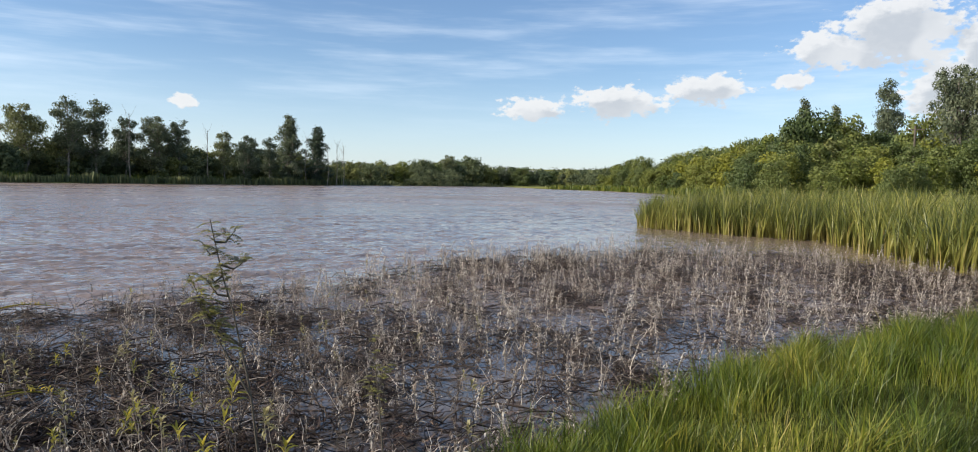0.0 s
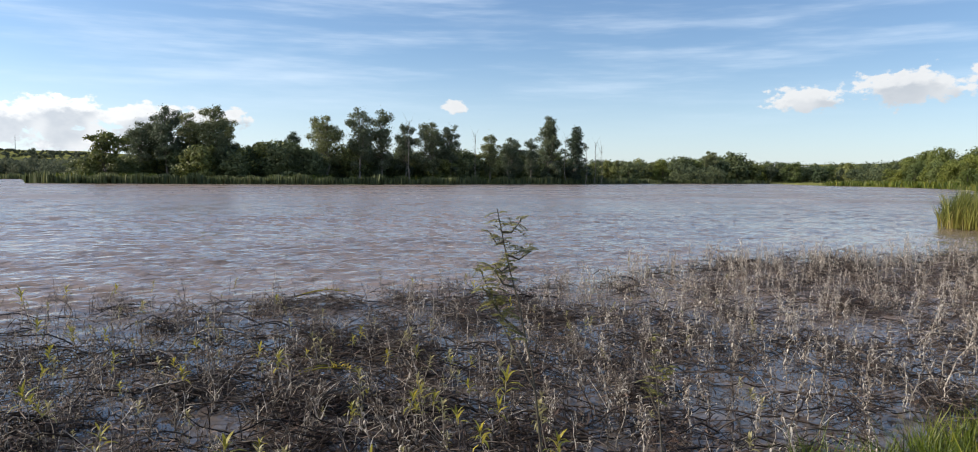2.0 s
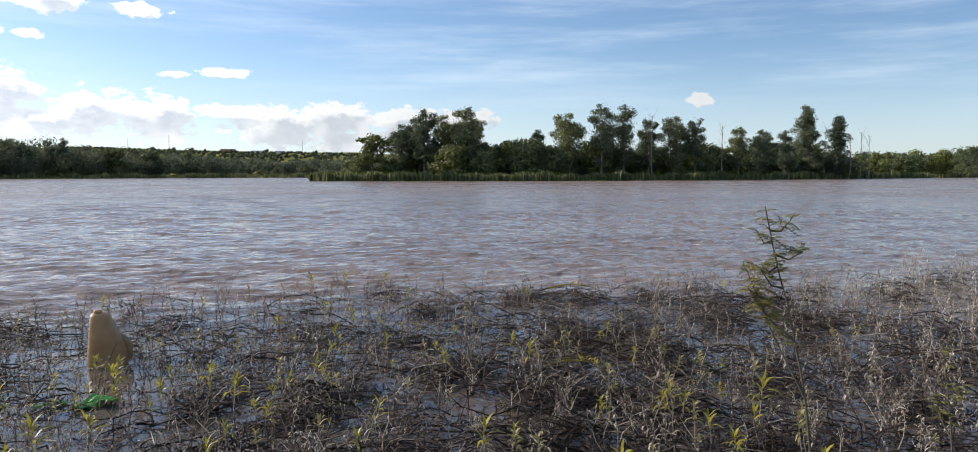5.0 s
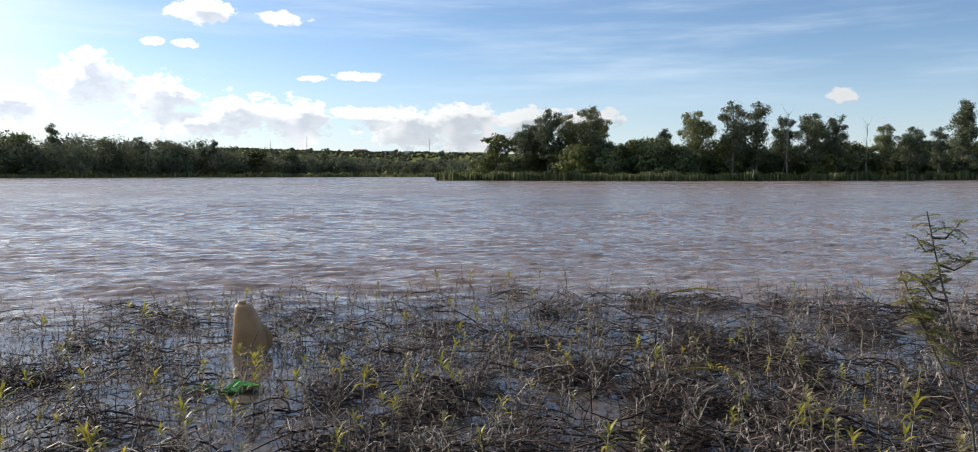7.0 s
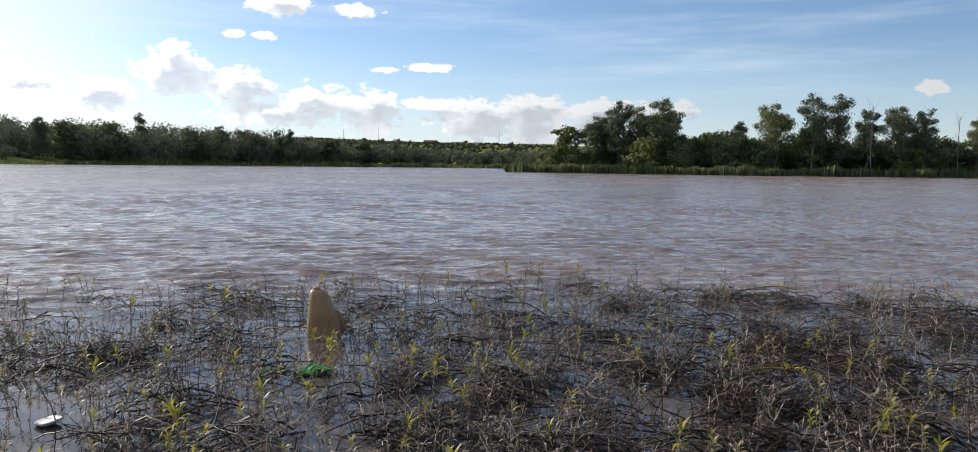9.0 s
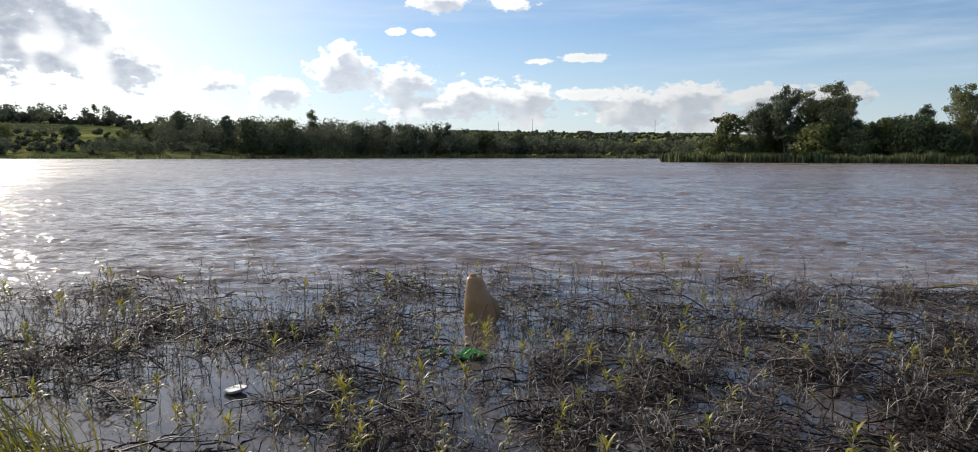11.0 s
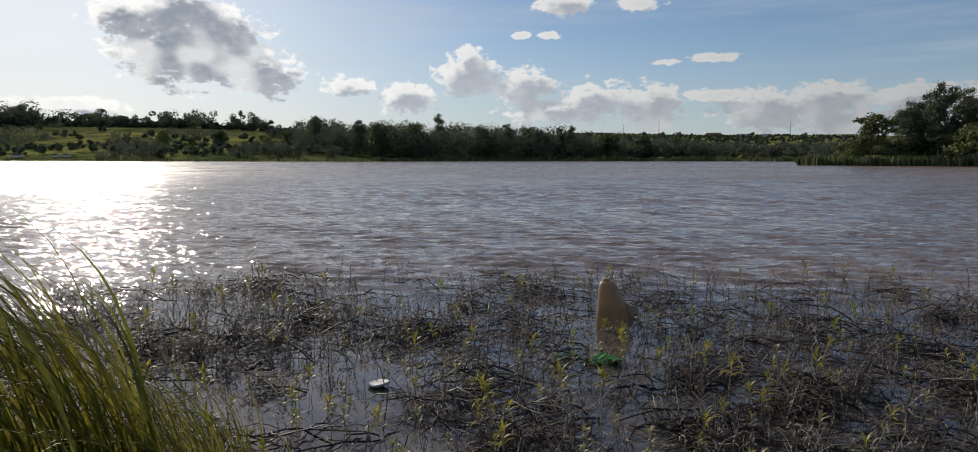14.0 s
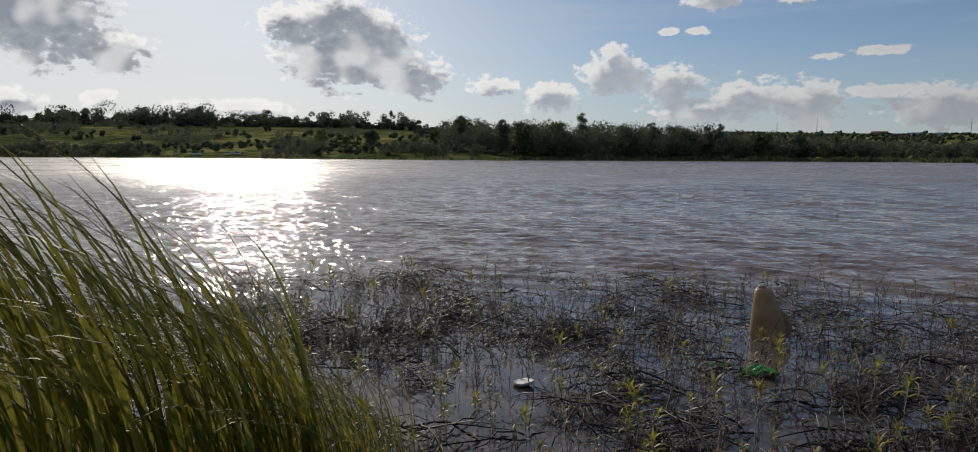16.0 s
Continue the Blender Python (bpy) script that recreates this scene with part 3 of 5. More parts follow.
GUM_LABEL = "tall dark gum tree with an open crown of rounded leaf masses"
GUM = [
    tree("gum_tree", GUM_LABEL, GUM_BARK, GUM_LEAF, layered(15.7, [(1.0, 3, 1.2, 1.0), (0.9, 6, 2.3, 1.1), (0.76, 7, 2.9, 1.15), (0.62, 6, 2.7, 1.1), (0.48, 5, 2.2, 1.1), (0.34, 3, 2.0, 1.2)]), 0.26, 0.5, 170, 0.19, high=15, fill=2.3),
    tree("gum_tree", GUM_LABEL, GUM_BARK, GUM_LEAF, layered(15.7, [(1.0, 2, 0.7, 1.0), (0.91, 4, 1.6, 1.1), (0.78, 5, 2.4, 1.05), (0.64, 6, 2.3, 1.05), (0.48, 5, 2.1, 1.1), (0.33, 3, 1.8, 1.1)]), 0.24, -0.7, 170, 0.19, high=15, fill=2.0),
    tree("gum_tree", "broad dark gum tree with a clumped crown", GUM_BARK, GUM_LEAF, layered(15.5, [(1.0, 4, 2.2, 1.2), (0.9, 7, 3.4, 1.3), (0.76, 8, 3.8, 1.35), (0.6, 8, 3.7, 1.3), (0.44, 7, 3.0, 1.3), (0.3, 4, 2.6, 1.4)]), 0.28, 0.3, 150, 0.2, high=15, fill=3.0),
    tree("gum_tree", GUM_LABEL, GUM_BARK, GUM_LEAF, layered(15.7, [(1.0, 3, 1.6, 0.95), (0.92, 5, 2.5, 1.0), (0.8, 5, 2.8, 1.2), (0.66, 6, 3.0, 1.05), (0.5, 5, 2.2, 1.2), (0.35, 3, 2.0, 1.1)]), 0.25, 0.9, 170, 0.19, high=15, fill=2.3),
]
CONE = tree("gum_tree", "narrow pointed gum tree beside the lake", GUM_BARK, GUM_LEAF, scattered(46, 15.9, 2.0, 4.6, 1.15, 0.95, 0.8), 0.26, 0.0, 130, 0.2, high=15, fill=1.2)
ROUND = [
    tree("broadleaf_tree", "dense dark green broadleaf tree in the lakeside wood", BARK, WOOD_LEAF, scattered(15, 9.6, 1.8, 4.4, 2.2, 0.75), 0.25, 0.2, 40, 0.29, fork=0.15, high=9.5),
    tree("broadleaf_tree", "dense dark green broadleaf tree in the lakeside wood", BARK, WOOD_LEAF, scattered(15, 9.4, 1.2, 3.9, 2.0, 0.8), 0.22, -0.2, 42, 0.28, fork=0.12, high=9.5),
]
BUSHY = [
    tree("bush_tree", "sunlit yellow-green bushy tree on the hillside", BARK, BRIGHT_LEAF, scattered(12, 6.2, 0.8, 2.5, 1.45, 0.85), 0.16, 0.1, 110, 0.155, fork=0.1, high=6),
    tree("bush_tree", "sunlit yellow-green bushy tree on the hillside", BARK, BRIGHT_LEAF, scattered(11, 6.0, 0.6, 2.2, 1.4, 0.9), 0.15, -0.1, 110, 0.155, fork=0.1, high=6),
]
HILLY = [
    tree("broadleaf_tree", "leafy green tree on the sunlit hillside", BARK, HILL_LEAF, scattered(14, 9.6, 1.6, 3.9, 2.1, 0.75), 0.22, 0.2, 75, 0.2, fork=0.15, high=9.5),
    tree("broadleaf_tree", "leafy green tree on the sunlit hillside", BARK, HILL_LEAF, scattered(15, 9.4, 1.0, 4.3, 2.0, 0.68), 0.2, -0.2, 75, 0.2, fork=0.12, high=9.5),
]
PALE = tree("acacia_tree", "pale feathery acacia with a spreading crown", BARK, PALE_LEAF, scattered(16, 9.6, 4.5, 4.8, 1.5, 0.5), 0.2, 0.8, 45, 0.3, fork=0.2, high=9)
DEAD = tree("dead_tree", "bare dead grey tree standing by the water", GUM_BARK, GUM_LEAF, [], 0.16, 0.2, bare=16, high=12)
SEEDS = {"g0": (GUM[0], 15.5), "g1": (GUM[1], 15.5), "g2": (GUM[2], 15.5), "g3": (GUM[3], 15.5), "c": (CONE, 15.5), "r0": (ROUND[0], 9.6), "r1": (ROUND[1], 9.6),
         "b0": (BUSHY[0], 6.2), "b1": (BUSHY[1], 6.2), "h0": (HILLY[0], 9.6), "h1": (HILLY[1], 9.6), "p": (PALE, 9.5), "d": (DEAD, 12.5)}
used = set()


def plant(kind, az, r, high, wide=1.0, group="lakeside trees"):
    """A tree of a kind at an azimuth and a distance, with its height and relative width."""
    seed, tall = SEEDS[kind]
    x, y = polar(az, r)
    z = float(land_height(np.array([x]), np.array([y]))[0])
    s = high / tall
    m = pose(x, y, z - 0.1, 0, 0, rng.random() * 360) @ Matrix.Diagonal((s * wide, s * wide, s, 1))
    if kind not in used:
        used.add(kind)
        seed.matrix_basis = m
        ob = seed
    else:
        seed_scale = seed.scale.copy()
        ob = copy_thing(seed, m @ Matrix.Diagonal((1 / seed_scale.x, 1 / seed_scale.y, 1 / seed_scale.z, 1)))
    tagged(ob, group=group)
    return ob


def to_top(az, r, el_top):
    """The height of a thing at that place whose top stands at an elevation from the eye."""
    x, y = polar(az, r)
    return 1.58 + r * tan(radians(el_top)) - float(land_height(np.array([x]), np.array([y]))[0])


# The wooded point across the water: kind, azimuth, distance, elevation of its top.
POINT_TALL = [("p", 46.6, 150, 2.9), ("g2", 44.4, 160, 3.7), ("g3", 42.7, 156, 4.9), ("g2", 41.4, 160, 4.4), ("g0", 39.6, 154, 5.0), ("g3", 38.9, 160, 4.3), ("g2", 43.4, 164, 4.1),
              ("g1", 34.2, 158, 3.25), ("g2", 32.0, 156, 4.5), ("g3", 29.4, 156, 5.15), ("g1", 27.7, 158, 5.0), ("g0", 26.0, 164, 4.0),
              ("g2", 24.1, 164, 4.15), ("g3", 22.6, 166, 4.0), ("g0", 19.5, 176, 3.3), ("g2", 17.9, 180, 3.05), ("g1", 16.4, 184, 2.95),
              ("c", 15.0, 190, 4.6), ("c", 13.0, 196, 3.85)]
for kind, a, r, e in POINT_TALL:
    plant(kind, a, r, to_top(a, r, e), {"p": 0.9, "c": 1.3}.get(kind, 1.05), "trees on the wooded point")
for a, r, e in [(12.3, 194, 3.0), (11.6, 196, 3.2), (11.1, 200, 2.9), (25.6, 156, 4.9), (20.6, 166, 3.9), (13.7, 190, 3.6)]:
    plant("d", a, r, to_top(a, r, e), 0.7, "bare dead trees")
for k in range(84):
    a = 10.5 + 37.5 * k / 83 + rng.normal() * 0.4
    r = float(np.interp(a, [10, 22, 33, 44, 48], [214, 172, 153, 156, 158])) + 16 * rng.random() - 4
    plant("r0" if k % 2 else "r1", a, r, to_top(a, r, float(np.interp(a, [10, 16, 20, 25, 37, 41, 45, 48], [1.6, 2.2, 2.3, 2.5, 2.6, 2.5, 2.2, 1.3])) * (0.55 + 0.5 * rng.random())), 1.05, "trees on the wooded point")

# The wooded hill behind the reeds.
for kind, a, r, e in [("h0", -21.8, 112, 5.2), ("c", -22.6, 118, 6.3), ("h1", -23.2, 115, 5.8), ("c", -24.6, 120, 5.8), ("h1", -25.2, 116, 5.2), ("g1", -27.8, 125, 7.4), ("g2", -31.6, 100, 8.2), ("g2", -33.8, 95, 8.8), ("h0", -35.5, 100, 8.0), ("h1", -30, 110, 5.4)]:
    plant(kind, a, r, to_top(a, r, e), 0.8 if kind in "g1 g2" else 0.75, "trees on the hill")
for k in range(120):
    a = -8.5 - 28.5 * (k + rng.random()) / 120
    f = rng.random()
    r = float(np.interp(a, [-37, -20, -12, -8.5], [62, 80, 165, 222])) + float(np.interp(a, [-37, -10], [80, 60])) * f
    e = float(np.interp(a, [-37, -31, -29, -25, -22, -20, -17, -14, -10, -8], [6.6, 5.6, 5.0, 5.0, 5.0, 4.4, 3.8, 2.9, 1.85, 1.4])) * (0.3 + 0.74 * f**0.8)
    kind = rng.choice(["b0", "h1", "b1", "h0", "h1", "h0"]) if f < 0.5 else rng.choice(["h0", "h1", "h0", "r1", "b1"])
    high = max(2.2, to_top(a, r, e))
    plant(kind, a, r, min(high, 10), 1.05 if high < 8 else 0.85, "trees on the hill")


# Trees round the head of the lake.
for k in range(46):
    a = 11.5 - 20.5 * (k + rng.random()) / 46
    r = float(np.interp(a, [-9, -1, 5, 11], [300, 305, 268, 225])) + 30 * rng.random()
    e = float(np.interp(a, [-9, -4, 0, 1.5, 4.5, 5.5, 11.5], [1.25, 1.2, 1.45, 2.15, 2.1, 1.5, 1.6])) * (0.65 + 0.4 * rng.random())
    plant(("r0", "h1", "r1", "g2", "r0")[k % 5], a, r, max(3.0, to_top(a, r, e)), 1.15, "trees round the head of the lake")

# Single trees that stand out along the far shore.
for kind, a, r, e in [("g1", 77.4, 272, 3.2), ("r0", 79.5, 270, 2.6), ("r1", 74.2, 270, 2.5), ("g2", 72.2, 274, 2.5), ("r0", 70.2, 272, 2.3), ("g1", 67.4, 276, 2.35), ("g0", 68.2, 278, 2.2), ("r1", 65.2, 278, 1.8),
                      ("g2", 83.4, 262, 2.75), ("g2", 86.6, 300, 3.0), ("r0", 81.6, 266, 2.6), ("p", 64.4, 275, 1.7), ("r1", 59.8, 286, 1.6), ("p", 88.6, 290, 1.9), ("r0", 62.2, 284, 1.7),
                      ("r1", 90.0, 300, 1.7), ("r0", 93.4, 330, 1.9), ("r1", 97.0, 330, 2.0), ("p", 95.2, 300, 1.4), ("r0", 105.6, 560, 3.35), ("r1", 109.0, 560, 3.2), ("r0", 101.2, 560, 3.0), ("r1", 115.2, 600, 2.7)]:
    plant(kind, a, r, to_top(a, r, e), 0.9 if kind[0] == "g" else 1.05, "trees on the far shore")


def woodland(name, label, rows, leaf, size=0.8):
    """Far woods as one sheet of clumped crowns: azimuth span, distance span, elevation of the tops, number of crowns."""
    soup = Soup()
    for a0, a1, r0, r1, e0, e1, count in rows:
        for k in range(count):
            f = (k + rng.random()) / count
            a, r = a0 + (a1 - a0) * f, r0 + (r1 - r0) * rng.random()
            x, y = polar(a, r)
            z = float(land_height(np.array([x]), np.array([y]))[0])
            tall_ = 0.45 + 0.6 * soft_noise(a, a * 0.3, 2.3, a0) ** 0.7 + 0.12 * rng.normal()
            high = max(2.5, (1.6 + r * tan(radians((e0 + (e1 - e0) * f) * min(tall_, 1.12))) - z))
            high = min(high, 17)
            wide = high * (0.5 + 0.34 * rng.random())
            for m in range(4):
                q = wide * (0.34 + 0.3 * rng.random())
                zz = high - 0.75 * q if m == 0 else high * (0.15 + 0.5 * rng.random())
                leaf_cloud(soup, (x + rng.normal() * wide * 0.4, y + rng.normal() * wide * 0.4, z + zz), (q, q, q * 0.8), int(85 * min(1, 420 / r)), 0.95 * size * r / 300, 0.6, 0.05, 0.75)
    ob = new(name, soup.mesh(name, leaf))
    tagged(ob, label, "woods", kind="stuff")


woodland("far_woods", "hazy line of woods along the head of the lake", [
    (12, 2.8, 240, 300, 1.3, 1.35, 50), (2, -9, 330, 420, 1.35, 1.15, 60), (-6, -14, 240, 330, 1.2, 1.7, 50),
    (14, -10, 600, 900, 1.15, 1.15, 60)], HEAD_LEAF, 0.34)
woodland("far_woods", "dark woods along the far shore", [
    (45, 58, 285, 335, 0.9, 1.0, 80), (46, 60, 400, 470, 1.05, 1.1, 60), (57, 65, 275, 310, 1.15, 1.35, 60), (65, 68.5, 270, 300, 1.7, 2.2, 36), (68.5, 75, 262, 300, 2.0, 2.35, 80),
    (75, 81, 255, 300, 2.4, 2.5, 80), (81, 88, 270, 320, 2.3, 2.7, 80), (46, 68, 500, 740, 1.2, 1.45, 90), (46, 68, 750, 1250, 1.45, 1.7, 300)], HAZED_LEAF, 0.34)
woodland("far_woods", "treeline along the crest above the far field", [
    (82, 90, 420, 520, 2.5, 2.8, 60), (90, 101, 530, 570, 2.9, 3.0, 130), (101, 110, 530, 570, 3.2, 3.25, 120), (110, 124, 540, 600, 2.9, 2.75, 140)], HAZED_LEAF, 0.34)
woodland("far_bushes", "bushes and low trees on the far hillside field", [
    (83, 92, 250, 300, 0.8, 1.2, 40), (92, 101, 262, 330, 0.7, 1.2, 40), (101, 122, 318, 350, 0.75, 0.9, 60), (86, 100, 330, 430, 1.7, 1.9, 20), (100, 122, 400, 490, 1.75, 1.95, 30)], HAZED_LEAF, 0.32)


def hillside_scrub():
    """Low scrub over the far hillside, open where the fields lie."""
    g, soup = np.random.default_rng(77), Soup()
    a = g.uniform(82, 124, 1500)
    r0 = np.interp(a, [75, 85, 95, 108, 118, 130], [250, 235, 255, 310, 340, 360]) + 5
    r = r0 + (540 - r0) * g.random(1500)
    x, y = -r * np.sin(np.radians(a)), r * np.cos(np.radians(a))
    open_ = soft_noise(a, r * 0.05, 0.33, 3) + np.interp(a, [84, 90, 98, 104, 124], [0.0, 0.22, 0.16, 0.0, -0.05])
    keep = open_ < 0.49
    for px, py, pr in zip(x[keep], y[keep], r[keep]):
        z = float(land_height(np.array([px]), np.array([py]))[0])
        high = g.uniform(1.2, 3.6) * (1.6 if g.random() < 0.15 else 1)
        for _ in range(2):
            q = high * g.uniform(0.5, 0.9)
            leaf_cloud(soup, (px + g.normal() * q * 0.8, py + g.normal() * q * 0.8, z + high * 0.5), (q * 1.3, q * 1.3, high * 0.55), 34, 0.42, 0.3)
    tagged(new("hillside_scrub", soup.mesh("hillside_scrub", HAZED_LEAF)), "low dark green scrub scattered over the far hillside", "scrub", kind="stuff")


hillside_scrub()


# ---- reeds and grasses ----
def blade(length, width, bend, segs, wobble=0.0, late=1.6):
    """One upright leaf that bends over towards +x."""
    t = np.linspace(0, 1, segs + 1)
    ang = bend * t**late
    step = length / segs
    x = np.r_[0, np.cumsum(np.sin(ang[:-1]) * step)]
    z = np.r_[0, np.cumsum(np.cos(ang[:-1]) * step)]
    y = wobble * np.sin(pi * t)
    side = np.stack([0 * t + 0.25, 0 * t + 0.97, 0 * t], 1)
    return strip(np.stack([x, y, z], 1), width * np.clip(1.08 - t**2.2, 0.06, 1), side)


def field_of_blades(name, label, category, x, y, z, lengths, templates, material, wind, spread=0.6, lean=None):
    picks = rng.integers(0, len(templates), len(x))
    turn = radians(wind) + rng.normal(size=len(x)) * spread
    v, q = stamp(templates, picks, np.stack([x, y, z], 1), turn, lengths, lean)
    ob = new(name, quad_mesh(name, v, q, material))
    return tagged(ob, label, category, kind="stuff")


def inside(poly, x, y):
    hit = np.zeros(len(x), bool)
    for (ax, ay), (bx, by) in zip(poly, poly[1:] + poly[:1]):
        hit ^= ((ay > y) != (by > y)) & (x < (bx - ax) * (y - ay) / (by - ay + 1e-12) + ax)
    return hit


# The bed of reeds, seen lit from the side.
REED_BED = [(5.6, 28.5), (8.1, 24.9), (10.1, 22.3), (9.4, 18.5), (8.9, 16.2), (9.4, 14.6), (11, 12.6), (15, 11), (26, 14), (30, 30), (16, 38), (7, 33)]
g = np.random.default_rng(17)


def cattail(leaves):
    """A fan of sword leaves from one foot, a few of them broken over."""
    soup = Soup()
    for k in range(leaves):
        length = 0.55 + 0.45 * g.random()
        v, q = blade(length, 0.013 + 0.007 * g.random(), g.choice([0.3, 0.6, 0.9, 1.3, 2.0]), 5, g.normal() * 0.01)
        t = k * 2.4 + g.normal() * 0.5
        x, y = v[:, 0] * cos(t) - v[:, 1] * sin(t), v[:, 0] * sin(t) + v[:, 1] * cos(t)
        out = 0.03 + 0.1 * g.random()
        soup.put(np.stack([x + out * v[:, 2] * cos(t), y + out * v[:, 2] * sin(t), v[:, 2]], 1), q)
    return soup.arrays()


n = 21000
x, y = g.uniform(5, 30, n), g.uniform(11, 38, n)
edge = np.min([np.hypot(x - ax, y - ay) for ax, ay in REED_BED[:7]], 0)
keep = inside(REED_BED, x, y) & (g.random(n) < np.clip(1.4 - edge / 7, 0.22, 1)) & (soft_noise(x, y, 1.9, 5) > 0.2)
x, y, edge = x[keep], y[keep], edge[keep]
tips = 2.0 * (0.68 + 0.32 * g.random(len(x)) ** 0.7) * (0.8 + 0.3 * soft_noise(x, y, 0.9)) * np.clip(0.8 + 0.06 * (x - 5.6), 0.8, 1.0)
lean = np.stack([0.1 + 0.2 * g.normal(size=len(x)), 0.06 + 0.2 * g.normal(size=len(x))], 1)
field_of_blades("reed_bed", "tall sunlit yellow-green reeds standing in the shallows", "reeds", x, y, 0 * x - 0.05, tips, [cattail(k) for k in (7, 8, 6, 9, 7)], REED, 205, 2.0, lean)
front = edge < 4
x, y = np.repeat(x[front], 2)[:1500], np.repeat(y[front], 2)[:1500]
x, y = x + g.normal(size=len(x)) * 0.15, y + g.normal(size=len(x)) * 0.15
field_of_blades("dead_reed_leaves", "straw-yellow dead leaves round the feet of the reeds", "reeds", x, y, 0 * x - 0.03, 0.35 + 0.6 * g.random(len(x)), [blade(1.0, w_, b, 4) for w_, b in [(0.03, 0.5), (0.035, 1.2), (0.03, 1.9)]], STRAW_REED, 205, 1.6)

# The dark fringe of reeds round the far shores.
xs, ys, zs, ls = [], [], [], []
for a0, a1, count, tall in [(10, 51.3, 5200, 2.4), (51, 82, 2400, 2.2), (-1, 10, 1200, 2.2), (82, 120, 1500, 1.8)]:
    a = rng.uniform(a0, a1, count)
    r = np.interp(a, [-1, 5, 11, 14, 22, 33, 44, 50, 51.3, 51.5, 58, 66, 75, 85, 95, 108, 118, 130], [290, 250, 205, 188, 160, 141, 143, 146, 151, 262, 268, 255, 250, 235, 255, 310, 340, 360]) + rng.random(count) * 3 - 0.8
    xs.append(-r * np.sin(np.radians(a))), ys.append(r * np.cos(np.radians(a)))
    zs.append(0 * r - 0.05), ls.append(tall * (0.5 + 0.5 * soft_noise(a, a, 1.3)) * (0.7 + 0.3 * rng.random(count)))
x, y, z, l = (np.concatenate(p) for p in (xs, ys, zs, ls))
field_of_blades("shore_reeds", "dark green reeds fringing the far shore", "reeds", x, y, z, l, [blade(1.0, w_, b, 2) for w_, b in [(0.16, 0.3), (0.2, 0.6), (0.14, 0.1)]], FRINGE, 150, 1.5)

# Rank sunlit grass under the trees of the wooded point.
a = np.r_[rng.uniform(43.5, 49.5, 1900), rng.uniform(31.5, 36.0, 800), rng.uniform(16, 30, 600)]
r = np.interp(a, [14, 22, 33, 44, 50], [192, 164, 145, 147, 150]) + 9 * rng.random(len(a))
x, y = -r * np.sin(np.radians(a)), r * np.cos(np.radians(a))
field_of_blades("point_meadow", "rank yellow-green grass under the trees of the wooded point", "grass", x, y, land_height(x, y) - 0.05, 0.9 + 0.9 * rng.random(len(x)), [blade(1.0, w_, b, 2) for w_, b in [(0.2, 0.5), (0.26, 0.9), (0.2, 1.3)]], GRASS, 150, 1.5)

# Tall pale grass along the foot of the wooded hill.
f = rng.random(4200) * 3
sx, sy = np.interp(f, [0, 1, 2, 3], [30, 35, 29, 16]), np.interp(f, [0, 1, 2, 3], [120, 153, 190, 214])
x, y = sx + 0.3 + 9 * rng.random(4200) ** 1.5, sy + rng.normal(size=4200) * 1.5 + 4 * (f > 1.8) * rng.random(4200)
keep = shore_distance(x, y) > -0.3
x, y = x[keep], y[keep]
field_of_blades("pale_bank_grass", "tall pale yellowish grass along the foot of the wooded hill", "grass", x, y, land_height(x, y) - 0.05, 0.6 + 0.8 * rng.random(len(x)), [blade(1.0, w_, b, 2) for w_, b in [(0.16, 0.5), (0.2, 0.9), (0.14, 1.3)]], GRASS, 150, 1.5)

